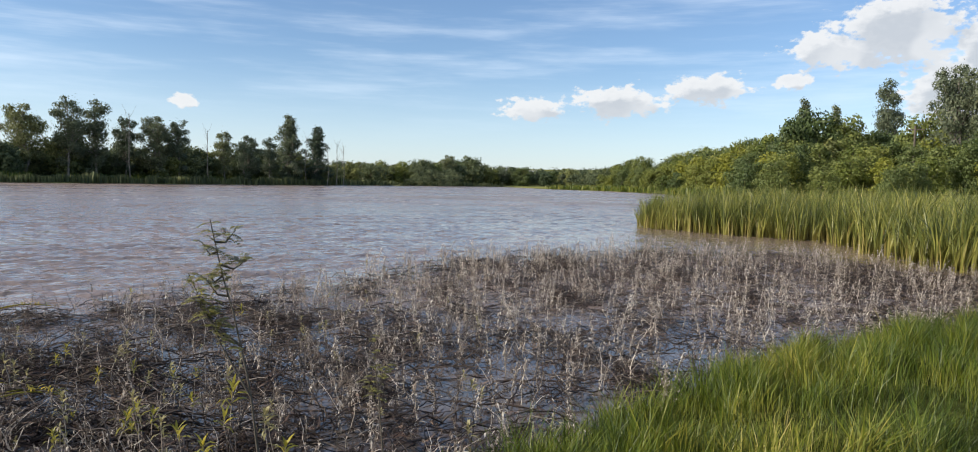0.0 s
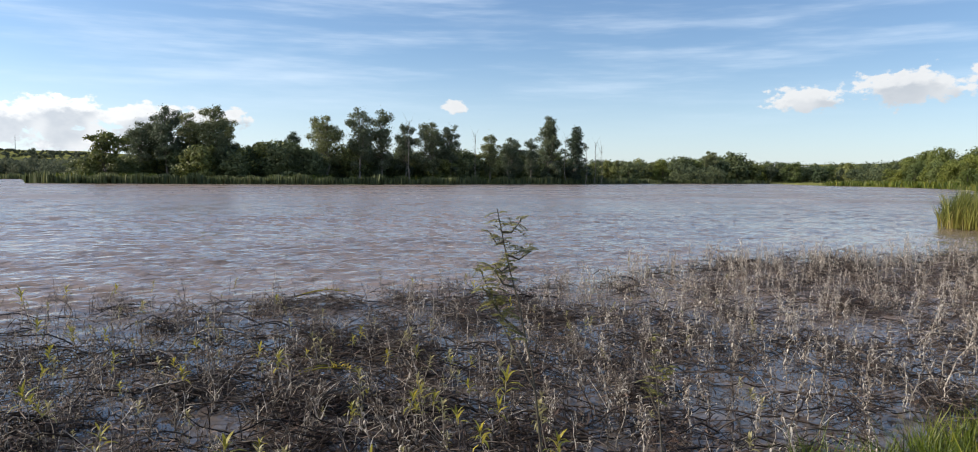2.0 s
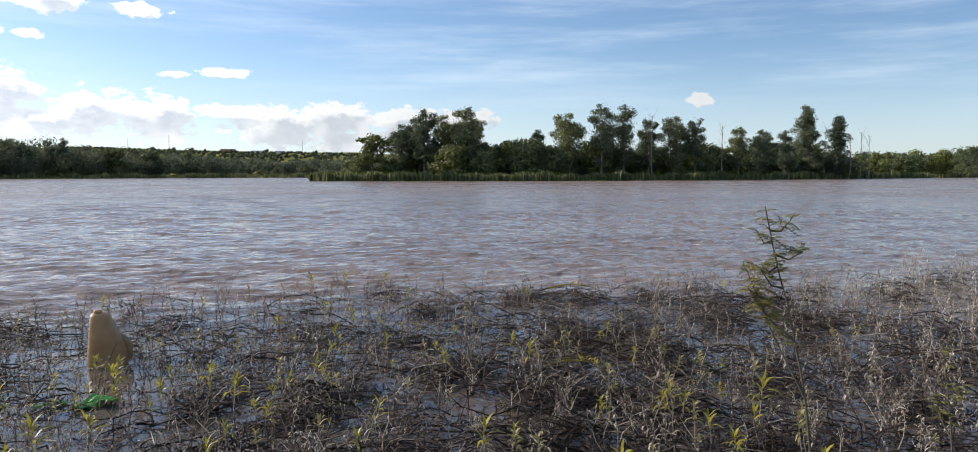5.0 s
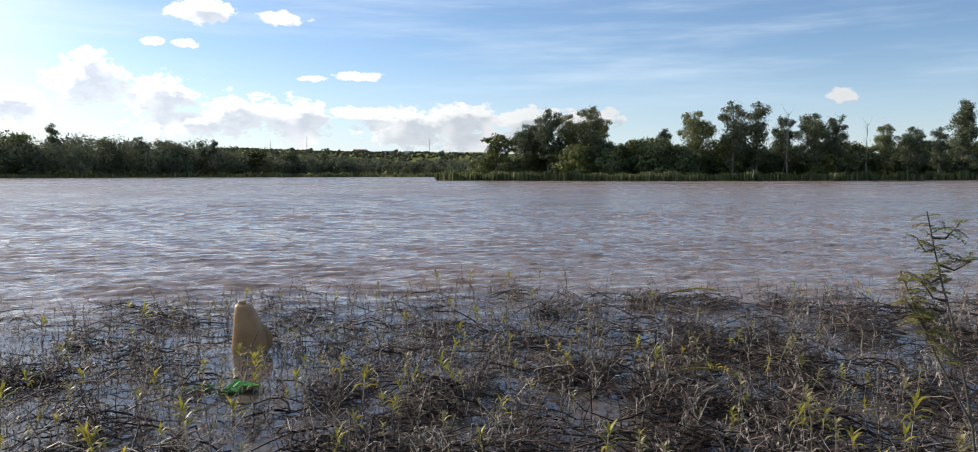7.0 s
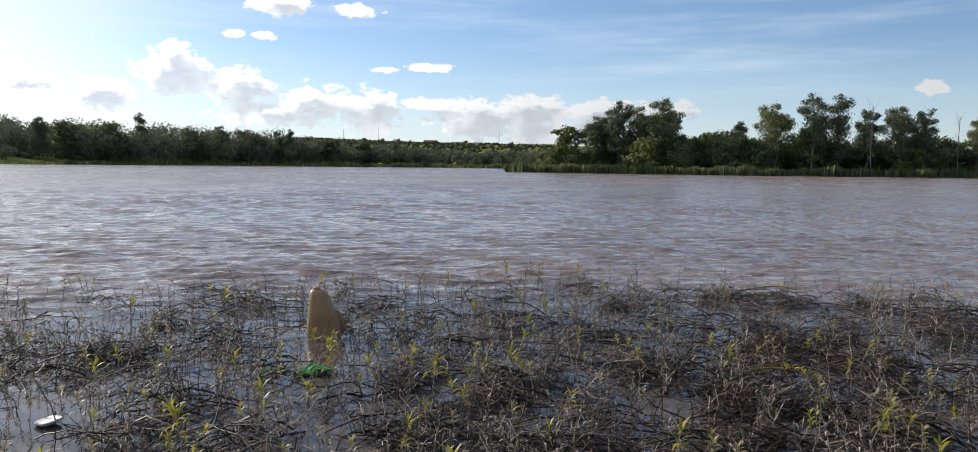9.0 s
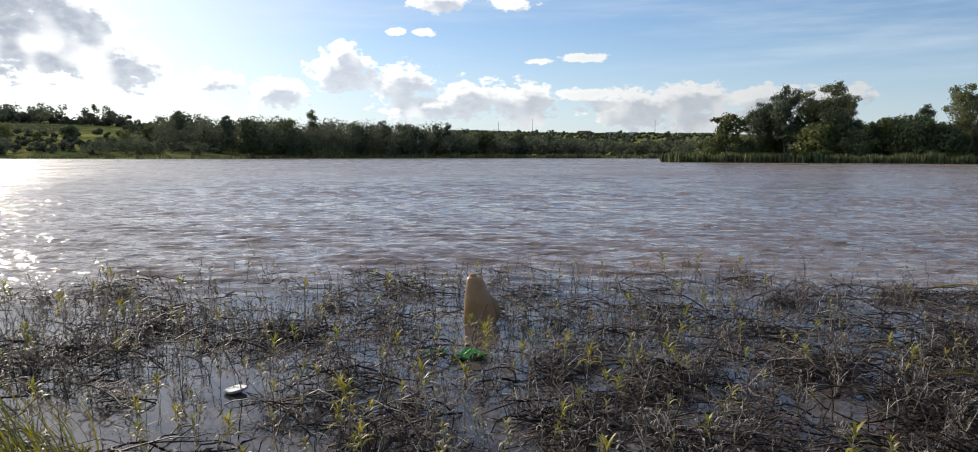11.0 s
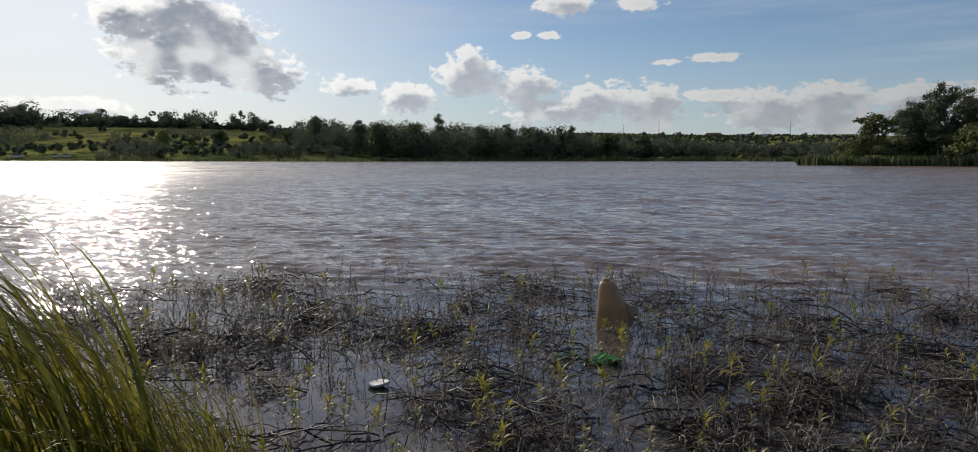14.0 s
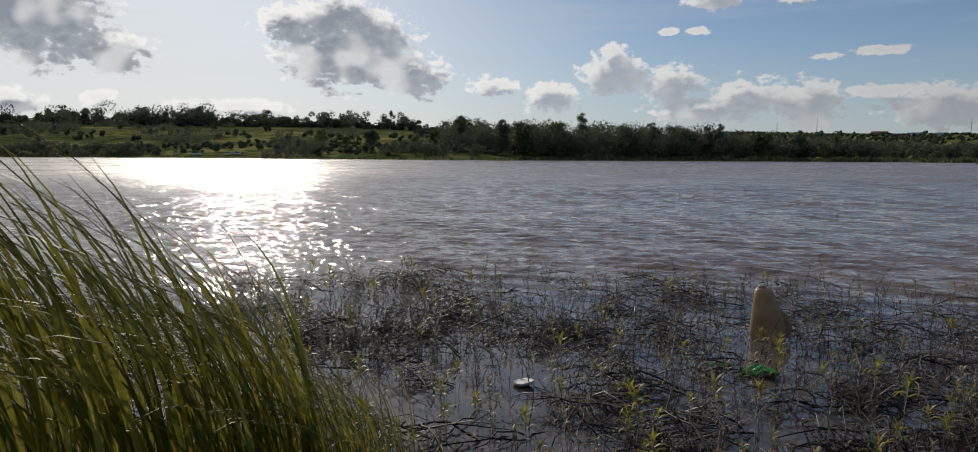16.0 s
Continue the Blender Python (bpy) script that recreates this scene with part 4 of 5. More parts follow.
# The grass of the near bank, in tufts whose blades spread outwards.
def bank_grass():
    g = np.random.default_rng(41)
    cx, cy, tall, many, wide = [], [], [], [], []

    def add(x, y, h, k, w_):
        cx.append(x), cy.append(y), tall.append(h), many.append(np.full(len(x), k)), wide.append(w_)

    # a low sward everywhere
    n = 10000
    ang, r = np.radians(g.uniform(-88, 8, n)), 1.6 + 12.5 * g.random(n) ** 1.3
    x, y = -r * np.sin(ang), r * np.cos(ang)
    d = shore_distance(x, y)
    ok = (d > -0.15 - 0.25 * g.random(n) ** 3) & (d < 8)
    x, y = x[ok], y[ok]
    add(x, y, 0.08 + 0.15 * soft_noise(x, y, 1.3, 2) * (0.5 + 0.9 * g.random(len(x))), 13, np.full(len(x), 0.06))
    ang, r = g.uniform(0, 2 * pi, 6000), 6.0 * np.sqrt(0.002 + g.random(6000))
    x, y = r * np.cos(ang), r * np.sin(ang)
    ok = (shore_distance(x, y) > 0) & ((r < 1.7) | (y < 0.1))
    add(x[ok], y[ok], 0.12 + 0.1 * g.random(ok.sum()), 14, np.full(ok.sum(), 0.07))
    # rank tussocks, tallest along the water
    n = 900
    ang, r = np.radians(g.uniform(-70, 6, n)), 2.3 + 11.5 * g.random(n)
    x, y = -r * np.sin(ang), r * np.cos(ang)
    d = shore_distance(x, y)
    ok = (d > -0.1) & (d < 5) & (g.random(n) < 0.15 + 1.3 * np.clip(soft_noise(x, y, 1.1, 6) - 0.3, 0, 1) + 0.8 * (d < 0.7))
    x, y, d = x[ok], y[ok], d[ok]
    add(x, y, (0.24 + 0.16 * g.random(len(x))) * np.where(d < 1.6, 1.0, 0.85), 150, 0.07 + 0.1 * g.random(len(x)))
    cx, cy, tall, many, wide = (np.concatenate(p) for p in (cx, cy, tall, many, wide))
    k = np.repeat(np.arange(len(cx)), many)
    off = g.normal(size=(len(k), 2)) * wide[k][:, None]
    x, y = cx[k] + off[:, 0], cy[k] + off[:, 1]
    turn = np.arctan2(off[:, 1], off[:, 0]) + g.normal(size=len(k)) * 0.7
    gust = 0.25 * soft_noise(cx, cy, 0.9, 7)[k]
    wind = np.stack([gust + 0.3 * g.normal(size=len(k)), gust + 0.3 * g.normal(size=len(k))], 1)
    blades = [blade(1.0, w_, b_, 2) for w_, b_ in [(0.022, 0.6), (0.028, 1.1), (0.022, 1.7), (0.024, 0.3), (0.024, 2.2)]]
    dome = np.exp(-(off**2).sum(1) / (2 * (1.3 * wide[k]) ** 2))
    v, q = stamp(blades, g.integers(0, 5, len(k)), np.stack([x, y, land_height(x, y) - 0.01], 1), turn, tall[k] * (0.45 + 0.55 * dome) * (0.6 + 0.5 * g.random(len(k))), wind)
    ob = new("bank_grass", quad_mesh("bank_grass", v, q, GRASS))
    tagged(ob, "lush green and yellowish tufted grass on the bank", "grass", kind="stuff")


bank_grass()


# ---- the drowned weeds ----
def one_leaf(base, a, length, width, curl, rise=0.9):
    """A narrow pointed leaf that starts upwards and curls down."""
    t = np.linspace(0, 1, 4)
    ang = rise - curl * t * 2.2
    out = np.r_[0, np.cumsum(np.cos(ang[:-1]))] * length / 3
    up = np.r_[0, np.cumsum(np.sin(ang[:-1]))] * length / 3
    p = np.asarray(base) + np.stack([out * cos(a), out * sin(a), up], 1)
    return strip(p, width * np.array([0.45, 1.0, 0.8, 0.06]), (-sin(a), cos(a), 0.2))


def along(p, f):
    t = np.linspace(0, 1, len(p))
    return np.array([np.interp(f, t, p[:, c]) for c in range(3)])


def kinked(high, k=6, sway=0.035):
    t = np.linspace(0, 1, k)
    p = np.stack([np.cumsum(rng.normal(size=k)) * sway, np.cumsum(rng.normal(size=k)) * sway, t], 1) * high
    p[:, :2] -= p[0, :2]
    return p


def dead_weed(high, leaves, side_shoots):
    """A withered weed: a kinked pale stem with shoots, its shrivelled leaves hanging."""
    stem, leaf = Soup(), Soup()
    p = kinked(high)
    stem.put(*tube(p, np.linspace(0.0052, 0.002, 6)))
    for _ in range(side_shoots):
        base = along(p, 0.25 + 0.5 * rng.random())
        a = rng.random() * 2 * pi
        tip = base + np.array([cos(a), sin(a), 1.4 * rng.random()]) * high * 0.32
        mid = (base + tip) / 2 + np.array([0, 0, 0.02]) + rng.normal(size=3) * 0.012
        stem.put(*tube([base, mid, tip], [0.0026, 0.002, 0.001]))
        for m in range(3):
            leaf.put(*one_leaf(base + (tip - base) * (0.4 + 0.3 * m), rng.random() * 2 * pi, 0.025 + 0.03 * rng.random(), 0.0095, rng.uniform(0.2, 1.5), rng.uniform(-0.8, 1.0)))
    for m in range(leaves):
        f = 0.2 + 0.8 * (m + rng.random()) / leaves
        leaf.put(*one_leaf(along(p, f), m * 2.4 + rng.random(), 0.028 + 0.042 * rng.random(), 0.0105, rng.uniform(0.1, 1.6), rng.uniform(-1.0, 1.1)))
    return stem.arrays(), leaf.arrays()


def whorl_weed(high, leaves, length, droop):
    """A living weed: a bare stem under a whorl of narrow drooping leaves."""
    stem, leaf = Soup(), Soup()
    p = kinked(high, 6, 0.025)
    stem.put(*tube(p, np.linspace(0.004, 0.002, 6)))
    for m in range(leaves):
        f = 1 - 0.3 * (m / leaves) ** 1.5
        young = 1 - m / leaves
        leaf.put(*one_leaf(along(p, f), m * 2.4 + 0.5 * rng.random(), length * (0.55 + 0.5 * (1 - young)) * (0.8 + 0.4 * rng.random()), 0.015, droop * (0.35 + 0.9 * (1 - young)), 1.25 - 0.75 * (1 - young)))
    for m in range(3):
        leaf.put(*one_leaf(along(p, 0.25 + 0.35 * rng.random()), rng.random() * 6.3, length * 0.6, 0.008, 1.8, 0.0))
    return stem.arrays(), leaf.arrays()


WEED_EDGE = ([-40, -29, -23, -10, 4, 10.6, 22, 33, 45, 55, 70, 92, 108, 118, 130], [15, 17.5, 20, 18.6, 15, 12.6, 11.3, 10.1, 10.1, 10.3, 10.0, 10.2, 9.7, 9.2, 9.0])
mounds = np.random.default_rng(5)
ma = mounds.uniform(-36, 122, 330)
mr = np.sqrt(mounds.uniform(2.2**2, (np.interp(ma, *WEED_EDGE) - 0.4) ** 2))
ma = np.r_[ma, mounds.uniform(6, 38, 120), mounds.uniform(50, 112, 40), mounds.uniform(28, 62, 45)]
mr = np.r_[mr, mounds.uniform(3.5, 9.6, 120), mounds.uniform(3.8, 8.0, 40), mounds.uniform(3.7, 6.0, 45)]
MX, MY = -mr * np.sin(np.radians(ma)), mr * np.cos(np.radians(ma))
MS = np.r_[mounds.uniform(0.12, 0.3, 330), mounds.uniform(0.16, 0.34, 205)]


def in_weeds(x, y, slack=0.0):
    """Whether places lie in the shallows where weeds stand, and their azimuth and distance."""
    a, r = np.degrees(np.arctan2(-x, y)), np.hypot(x, y)
    out = np.interp(a, *WEED_EDGE) - 1.3 * soft_noise(x, y, 1.3, 8) - 1.2 * (np.sin(x * 91.7 + y * 57.3) * 43.7 % 1) ** 2 + 0.5 + slack
    # pools of open water lie between the clumps, and round the jerrycan
    pool = (soft_noise(x, y, 4.2, 11) < np.interp(a, [-5, 8, 30, 123], [0.24, 0.36, 0.39, 0.35])) & (np.sin(x * 71.3 - y * 33.9) * 57.1 % 1 > 0.1)
    pool |= (np.hypot(x + 6.1, y - 2.8) < 0.36) & (np.sin(x * 71.3 - y * 33.9) * 57.1 % 1 > 0.4)
    ok = (r < out) & ~pool & (r > 1.7) & (shore_distance(x, y) < 0.05) & (a > -37) & (a < 124)
    return ok, a, r


def on_mounds(count, seed, wide=1.0):
    g = np.random.default_rng(seed)
    k = g.integers(0, len(MX), count)
    x, y = MX[k] + g.normal(size=count) * MS[k] * wide, MY[k] + g.normal(size=count) * MS[k] * wide
    ok, a, r = in_weeds(x, y)
    return x[ok], y[ok], a[ok]


def spread_out(count, seed, a0=-36.0, a1=123.0, patch=0.5):
    g = np.random.default_rng(seed)
    a = g.uniform(a0, a1, count)
    r = np.sqrt(g.uniform(1.8**2, np.interp(a, *WEED_EDGE) ** 2))
    x, y = -r * np.sin(np.radians(a)), r * np.cos(np.radians(a))
    ok, a, r = in_weeds(x, y)
    ok &= g.random(count) < (1 - patch) + patch * 1.6 * np.clip(soft_noise(x, y, 1.7, 4) - 0.3, 0, 1) / 0.5
    return x[ok], y[ok], a[ok]


def sow(name, label, templates, x, y, scale, material_stem, material_leaf, sway=0.4, single=0):
    """Weeds over the shallows. The nearest ones, up to single, are plants of their own; the rest are joined."""
    picks = rng.integers(0, len(templates), len(x))
    turn = rng.random(len(x)) * 2 * pi
    lean = rng.normal(size=(len(x), 2)) * sway
    base = np.stack([x, y, 0 * x - 0.04], 1)
    near = np.zeros(len(x), bool)
    near[np.argsort(np.hypot(x, y))[:single]] = True
    meshes = [(quad_mesh("stem", *t[0], material_stem), quad_mesh("leaves", *t[1], material_leaf)) for t in templates] if single else []
    for k in np.flatnonzero(near):
        plant_ = tagged(new(name), label[0].lower() + label[1:], "weed", f"{name.replace('_', ' ')}s in the shallows")
        part("stem", meshes[picks[k]][0], plant_)
        part("leaves", meshes[picks[k]][1], plant_)
        plant_.matrix_basis = pose(x[k], y[k], -0.04, degrees_(-lean[k, 1] * 0.3), degrees_(lean[k, 0] * 0.3), degrees_(turn[k])) @ Matrix.Scale(scale[k], 4)
    for k, what, material in [(0, "stems", material_stem), (1, "leaves", material_leaf)]:
        if near.all():
            break
        v, q = stamp([t[k] for t in templates], picks[~near], base[~near], turn[~near], scale[~near], lean[~near])
        tagged(new(f"{name}_{what}", quad_mesh(name, v, q, material)), f"{what} of {label}", "weeds", kind="stuff")


DEAD_KINDS = [dead_weed(h, l_, s_) for h, l_, s_ in [(0.34, 14, 3), (0.42, 17, 4), (0.28, 12, 3), (0.38, 20, 3), (0.25, 10, 4), (0.46, 17, 3), (0.31, 15, 4), (0.36, 8, 2)]]
x1, y1, a1 = on_mounds(2300, 11, 1.1)
x2, y2, a2 = spread_out(2400, 12, 0, 123, 0.8)
x, y, a = np.r_[x1, x2], np.r_[y1, y2], np.r_[a1, a2]
keep = rng.random(len(a)) > np.interp(a, [-4, 6, 36, 50], [0.1, 0.55, 0.5, 0.0])
x, y = x[keep], y[keep]
sow("dead_weed", "withered grey-brown weeds standing in shallow water", DEAD_KINDS, x, y, 0.4 + 0.6 * rng.random(len(x)) ** 1.4, DEAD_STEM, DEAD_LEAF, single=280)
# Towards the reeds they stand thick and plumed.
PLUME_KINDS = [dead_weed(h, l_, s_) for h, l_, s_ in [(0.42, 40, 3), (0.5, 46, 2), (0.36, 34, 3), (0.46, 42, 4), (0.34, 32, 2)]]
x, y, a = spread_out(3300, 13, -36, 32, 0.35)
keep = rng.random(len(x)) < np.interp(a, [-36, -6, 4, 10, 20], [1, 0.95, 0.65, 0.3, 0.05])
x, y = x[keep], y[keep]
sow("plumed_weed", "pale plumed dead weeds standing close together in the shallows", PLUME_KINDS, x, y, 0.5 + 0.55 * rng.random(len(x)), DEAD_STEM, PLUME_LEAF, 0.22)

WHORL_KINDS = [whorl_weed(h, l_, n_, d_) for h, l_, n_, d_ in [(0.36, 12, 0.08, 0.9), (0.44, 14, 0.09, 1.0), (0.3, 10, 0.07, 0.8), (0.4, 14, 0.08, 1.1), (0.26, 11, 0.08, 0.7)]]
x, y, a = spread_out(1500, 14, 0, 123, 0.7)
keep = rng.random(len(x)) < np.clip(1.35 - np.hypot(x, y) / 9, 0.1, 1)
x, y = x[keep], y[keep]
sow("whorled_weed", "olive-green whorled weeds rising from shallow water", WHORL_KINDS, x, y, 0.5 + 0.5 * rng.random(len(x)), DEAD_STEM, OLIVE, 0.35, 200)


# Fallen stems tangled into dark mats at the water's surface.
def fallen(length, arch, wiggle):
    """A dead stem arching out of the water, with a side branch."""
    soup = Soup()
    t = np.linspace(0, 1, 7)
    p = np.stack([(t - 0.5) * length, np.cumsum(rng.normal(size=7)) * wiggle, arch * np.sin(pi * t) ** 0.8 + rng.normal(size=7) * 0.008], 1)
    soup.put(*tube(p, 0.0062 - 0.004 * np.abs(t - 0.2)))
    b = along(p, 0.35 + 0.3 * rng.random())
    tip = b + length * np.array([0.25 + 0.15 * rng.random(), rng.normal() * 0.2, rng.uniform(-0.25, 0.25)])
    soup.put(*tube([b, (b + tip) / 2 + rng.normal(size=3) * 0.02, tip], [0.004, 0.0034, 0.0018]))
    return soup.arrays()


branches = [fallen(rng.uniform(0.2, 0.65), rng.uniform(0.0, 0.1), rng.uniform(0.012, 0.04)) for _ in range(24)]
x1, y1, a1 = on_mounds(6000, 21, 0.6)
x2, y2, a2 = spread_out(900, 22)
x3, y3, a3 = spread_out(4600, 23, -36, 10, 0.5)
thick = rng.random(len(a3)) < np.interp(a3, [-36, -6, 10], [1, 0.9, 0.1])
x3, y3 = x3[thick], y3[thick]
x, y = np.r_[x1, x2, x3], np.r_[y1, y2, y3]
picks, turn, size = rng.integers(0, 24, len(x)), rng.random(len(x)) * 2 * pi, 0.5 + 0.8 * rng.random(len(x))
base = np.stack([x, y, rng.uniform(-0.03, 0.07, len(x))], 1)
reach = np.hypot(x, y)
near = np.zeros(len(x), bool)
near[np.argsort(np.where(reach > 3.6, reach, 99))[:280]] = True
stem_meshes = [quad_mesh("fallen_weed", *b, WET_STEM) for b in branches]
for k in np.flatnonzero(near):
    ob = tagged(new("fallen_weed", stem_meshes[picks[k]]), "dark wet dead weed lying arched over shallow water", "weed", "fallen weeds in the shallows")
    ob.matrix_basis = pose(*base[k], 0, 0, degrees_(turn[k])) @ Matrix.Scale(size[k], 4)
v, q = stamp(branches, picks[~near], base[~near], turn[~near], size[~near])
tagged(new("tangled_stems", quad_mesh("tangled_stems", v, q, WET_STEM)), "dark wet fallen stems tangled at the water surface", "weeds", kind="stuff")
# Shrivelled leaves caught in the mats.
litter = [strip([(0, 0, 0), (0.04, 0, 0.02 * c_), (0.075, 0.01, 0.02 * r_)], [0.004, 0.013, 0.002], (0, 0.9, 0.4 * c_)) for c_, r_ in [(0.3, 0.1), (0.9, 0.5), (-0.4, -0.2), (0.6, 1.4)]]
x1, y1, a1 = on_mounds(50000, 24, 0.66)
x2, y2, a2 = spread_out(46000, 25, -36, 9, 0.4)
thick = rng.random(len(a2)) < np.interp(a2, [-36, -6, 9], [1, 0.9, 0.05])
x2, y2 = x2[thick], y2[thick]
x3, y3, a3 = spread_out(7000, 26, 34, 123, 0.85)
x, y = np.r_[x1, x2, x3], np.r_[y1, y2, y3]
v, q = stamp(litter, rng.integers(0, 4, len(x)), np.stack([x, y, np.abs(rng.normal(size=len(x))) * 0.06], 1), rng.random(len(x)) * 2 * pi, 0.5 + 0.8 * rng.random(len(x)))
tagged(new("leaf_litter", quad_mesh("leaf_litter", v, q, LITTER)), "dark shrivelled leaves caught in the tangled weeds", "weeds", kind="stuff")


# Thin dark stalks left standing in the water.
stalks = [tube(kinked(h, 4, 0.05), [0.0044, 0.0036, 0.003, 0.0016]) for h in (0.22, 0.28, 0.34, 0.4, 0.3)]
x1, y1, a1 = spread_out(1100, 27, 10, 123, 0.8)
x2, y2, a2 = on_mounds(700, 28, 1.0)
x, y = np.r_[x1, x2], np.r_[y1, y2]
v, q = stamp(stalks, rng.integers(0, 5, len(x)), np.stack([x, y, 0 * x - 0.03], 1), rng.random(len(x)) * 6.3, 0.6 + 0.5 * rng.random(len(x)), rng.normal(size=(len(x), 2)) * 0.6)
tagged(new("dark_stalks", quad_mesh("dark_stalks", v, q, WET_STEM)), "thin dark dead stalks standing in the shallows", "weeds", kind="stuff")

# Dark bare twigs that stand out above the edge of the weeds.
twigs = [tube(kinked(1.0, 7, 0.05), np.linspace(0.006, 0.002, 7)) for _ in range(6)]
a = rng.uniform(-5, 120, 260)
r = np.interp(a, *WEED_EDGE) - np.abs(rng.normal(size=260)) * 0.9 - 0.3
x, y = -r * np.sin(np.radians(a)), r * np.cos(np.radians(a))
v, q = stamp(twigs, rng.integers(0, 6, 260), np.stack([x, y, 0 * x - 0.05], 1), rng.random(260) * 6.3, 0.25 + 0.4 * rng.random(260) ** 2, rng.normal(size=(260, 2)) * 0.35)
tagged(new("bare_twigs", quad_mesh("bare_twigs", v, q, WET_STEM)), "dark bare twigs standing along the outer edge of the weeds", "weeds", kind="stuff")


# Bright sprouts, each a plant of its own.
def sprout(high, leaves, length, droop, leaf):
    root = new("sprout")
    tagged(root, "young weed with bright yellow-green drooping leaves, in shallow water", "weed", "bright sprouts among the dead weeds")
    stem, (v, q) = whorl_weed(high, leaves, length, droop)
    part("stem", quad_mesh("stem", *stem, DEAD_STEM), root)
    for k in range(leaves):
        part("leaf", quad_mesh("leaf", v[8 * k:8 * k + 8], q[3 * k:3 * k + 3] - 8 * k, leaf), root)
    return root


sprouts = [sprout(h, l_, n_, d_, SPROUT) for h, l_, n_, d_ in [(0.34, 10, 0.12, 0.7), (0.4, 12, 0.13, 0.9), (0.28, 9, 0.11, 0.6), (0.36, 13, 0.12, 1.0)]]
x, y, a = spread_out(1500, 31, 14, 123, 0.5)
near = np.hypot(x, y)
keep = (rng.random(len(x)) < np.clip(1.55 - near / 4.6, 0.07, 0.75)) & (near > 3.1)
x, y = x[keep][:180], y[keep][:180]
for k in range(len(x)):
    m = pose(x[k], y[k], -0.04, rng.normal() * 7, rng.normal() * 7, rng.random() * 360) @ Matrix.Scale(0.6 + 0.5 * rng.random(), 4)
    if k < 4:
        sprouts[k].matrix_basis = m
    else:
        seed = sprouts[k % 4]
        s = seed.scale.x
        copy_thing(seed, m @ Matrix.Scale(1 / s, 4))


# ---- the reeds beside the camera, bent by the wind ----
def reed_clump(count, tall, seed_heads):
    root = new("reed_clump")
    tagged(root, "tall green reeds bent over by the wind at the water's edge", "reeds", "wind-bent reeds on the bank")
    g = np.random.default_rng(count)
    heads = Soup()
    for _ in range(count):
        v, q = blade(tall * (0.45 + 0.55 * g.random()), 0.018 + 0.02 * g.random(), 0.8 + 1.5 * g.random(), 10, g.normal() * 0.03, 2.1)
        c, s = cos(t := g.normal() * 0.45), sin(t)
        tilt = g.normal(size=2) * 0.08 + (0.06, 0)
        x = v[:, 0] * c - v[:, 1] * s + tilt[0] * v[:, 2] + g.normal() * 0.13
        y = v[:, 0] * s + v[:, 1] * c + tilt[1] * v[:, 2] + g.normal() * 0.13
        part("leaf", quad_mesh("leaf", np.stack([x, y, v[:, 2]], 1), q, NEAR_REED), root)
    for _ in range(seed_heads):
        bend, high = 1.0 + 0.6 * g.random(), tall * (0.85 + 0.15 * g.random())
        t = np.linspace(0, 1, 9)
        ang = bend * t**1.5
        px, pz = np.r_[0, np.cumsum(np.sin(ang[:-1]))] * high / 8, np.r_[0, np.cumsum(np.cos(ang[:-1]))] * high / 8
        p = np.stack([px + g.normal() * 0.1, 0 * px + g.normal() * 0.1, pz], 1)
        stalk = part("stalk", quad_mesh("stalk", *tube(p, np.linspace(0.004, 0.0018, 9)), NEAR_REED), root)
        for m in range(26):
            b = along(p, 0.84 + 0.16 * g.random())
            heads.put(*one_leaf(b, g.normal() * 0.7, 0.04 + 0.03 * g.random(), 0.004, 0.5, 0.3))
        part("seed_head", heads.mesh("seed_head", STRAW), stalk, "drooping straw-brown seed head")
        heads = Soup()
    return root


clumps = [reed_clump(21, 1.75, 2), reed_clump(18, 1.6, 1), reed_clump(23, 1.85, 3)]
spots = [(101.5, 3.6, .85), (103, 3.9, .9), (103, 3.3, .8), (105, 3.7, .95), (107, 3.1, .95), (108.5, 3.6, 1), (110, 3.2, 1.02), (111.5, 3.9, 1.05), (113, 3.3, 1.05), (115, 3.7, 1.1), (116, 3.1, 1.05), (118, 3.5, 1.1),
         (120, 3.1, 1.1), (121, 3.8, 1.1), (101, 4.0, .55), (98.5, 3.7, .42), (104, 4.3, .6), (96, 3.9, .34), (112, 4.5, .95), (117, 4.4, 1.0),
         (99.5, 3.3, .7), (101, 3.5, .75), (97, 3.6, .55), (95, 3.5, .48), (93, 3.9, .4), (91, 3.6, .34), (100, 3.5, .62), (98, 4.0, .5), (102, 3.8, .72), (96.5, 3.4, .42), (94.5, 3.8, .36)]
for k, (az_, r_, s_) in enumerate(spots):
    x, y = polar(az_, r_)
    m = pose(x, y, -0.05, 0, 0, -76 + rng.normal() * 9) @ Matrix.Scale(s_ * 1.1, 4)
    if k < 3:
        clumps[k].matrix_basis = m
    else:
        seed = clumps[k % 3]
        copy_thing(seed, m @ Matrix.Scale(1 / seed.scale.x, 4))


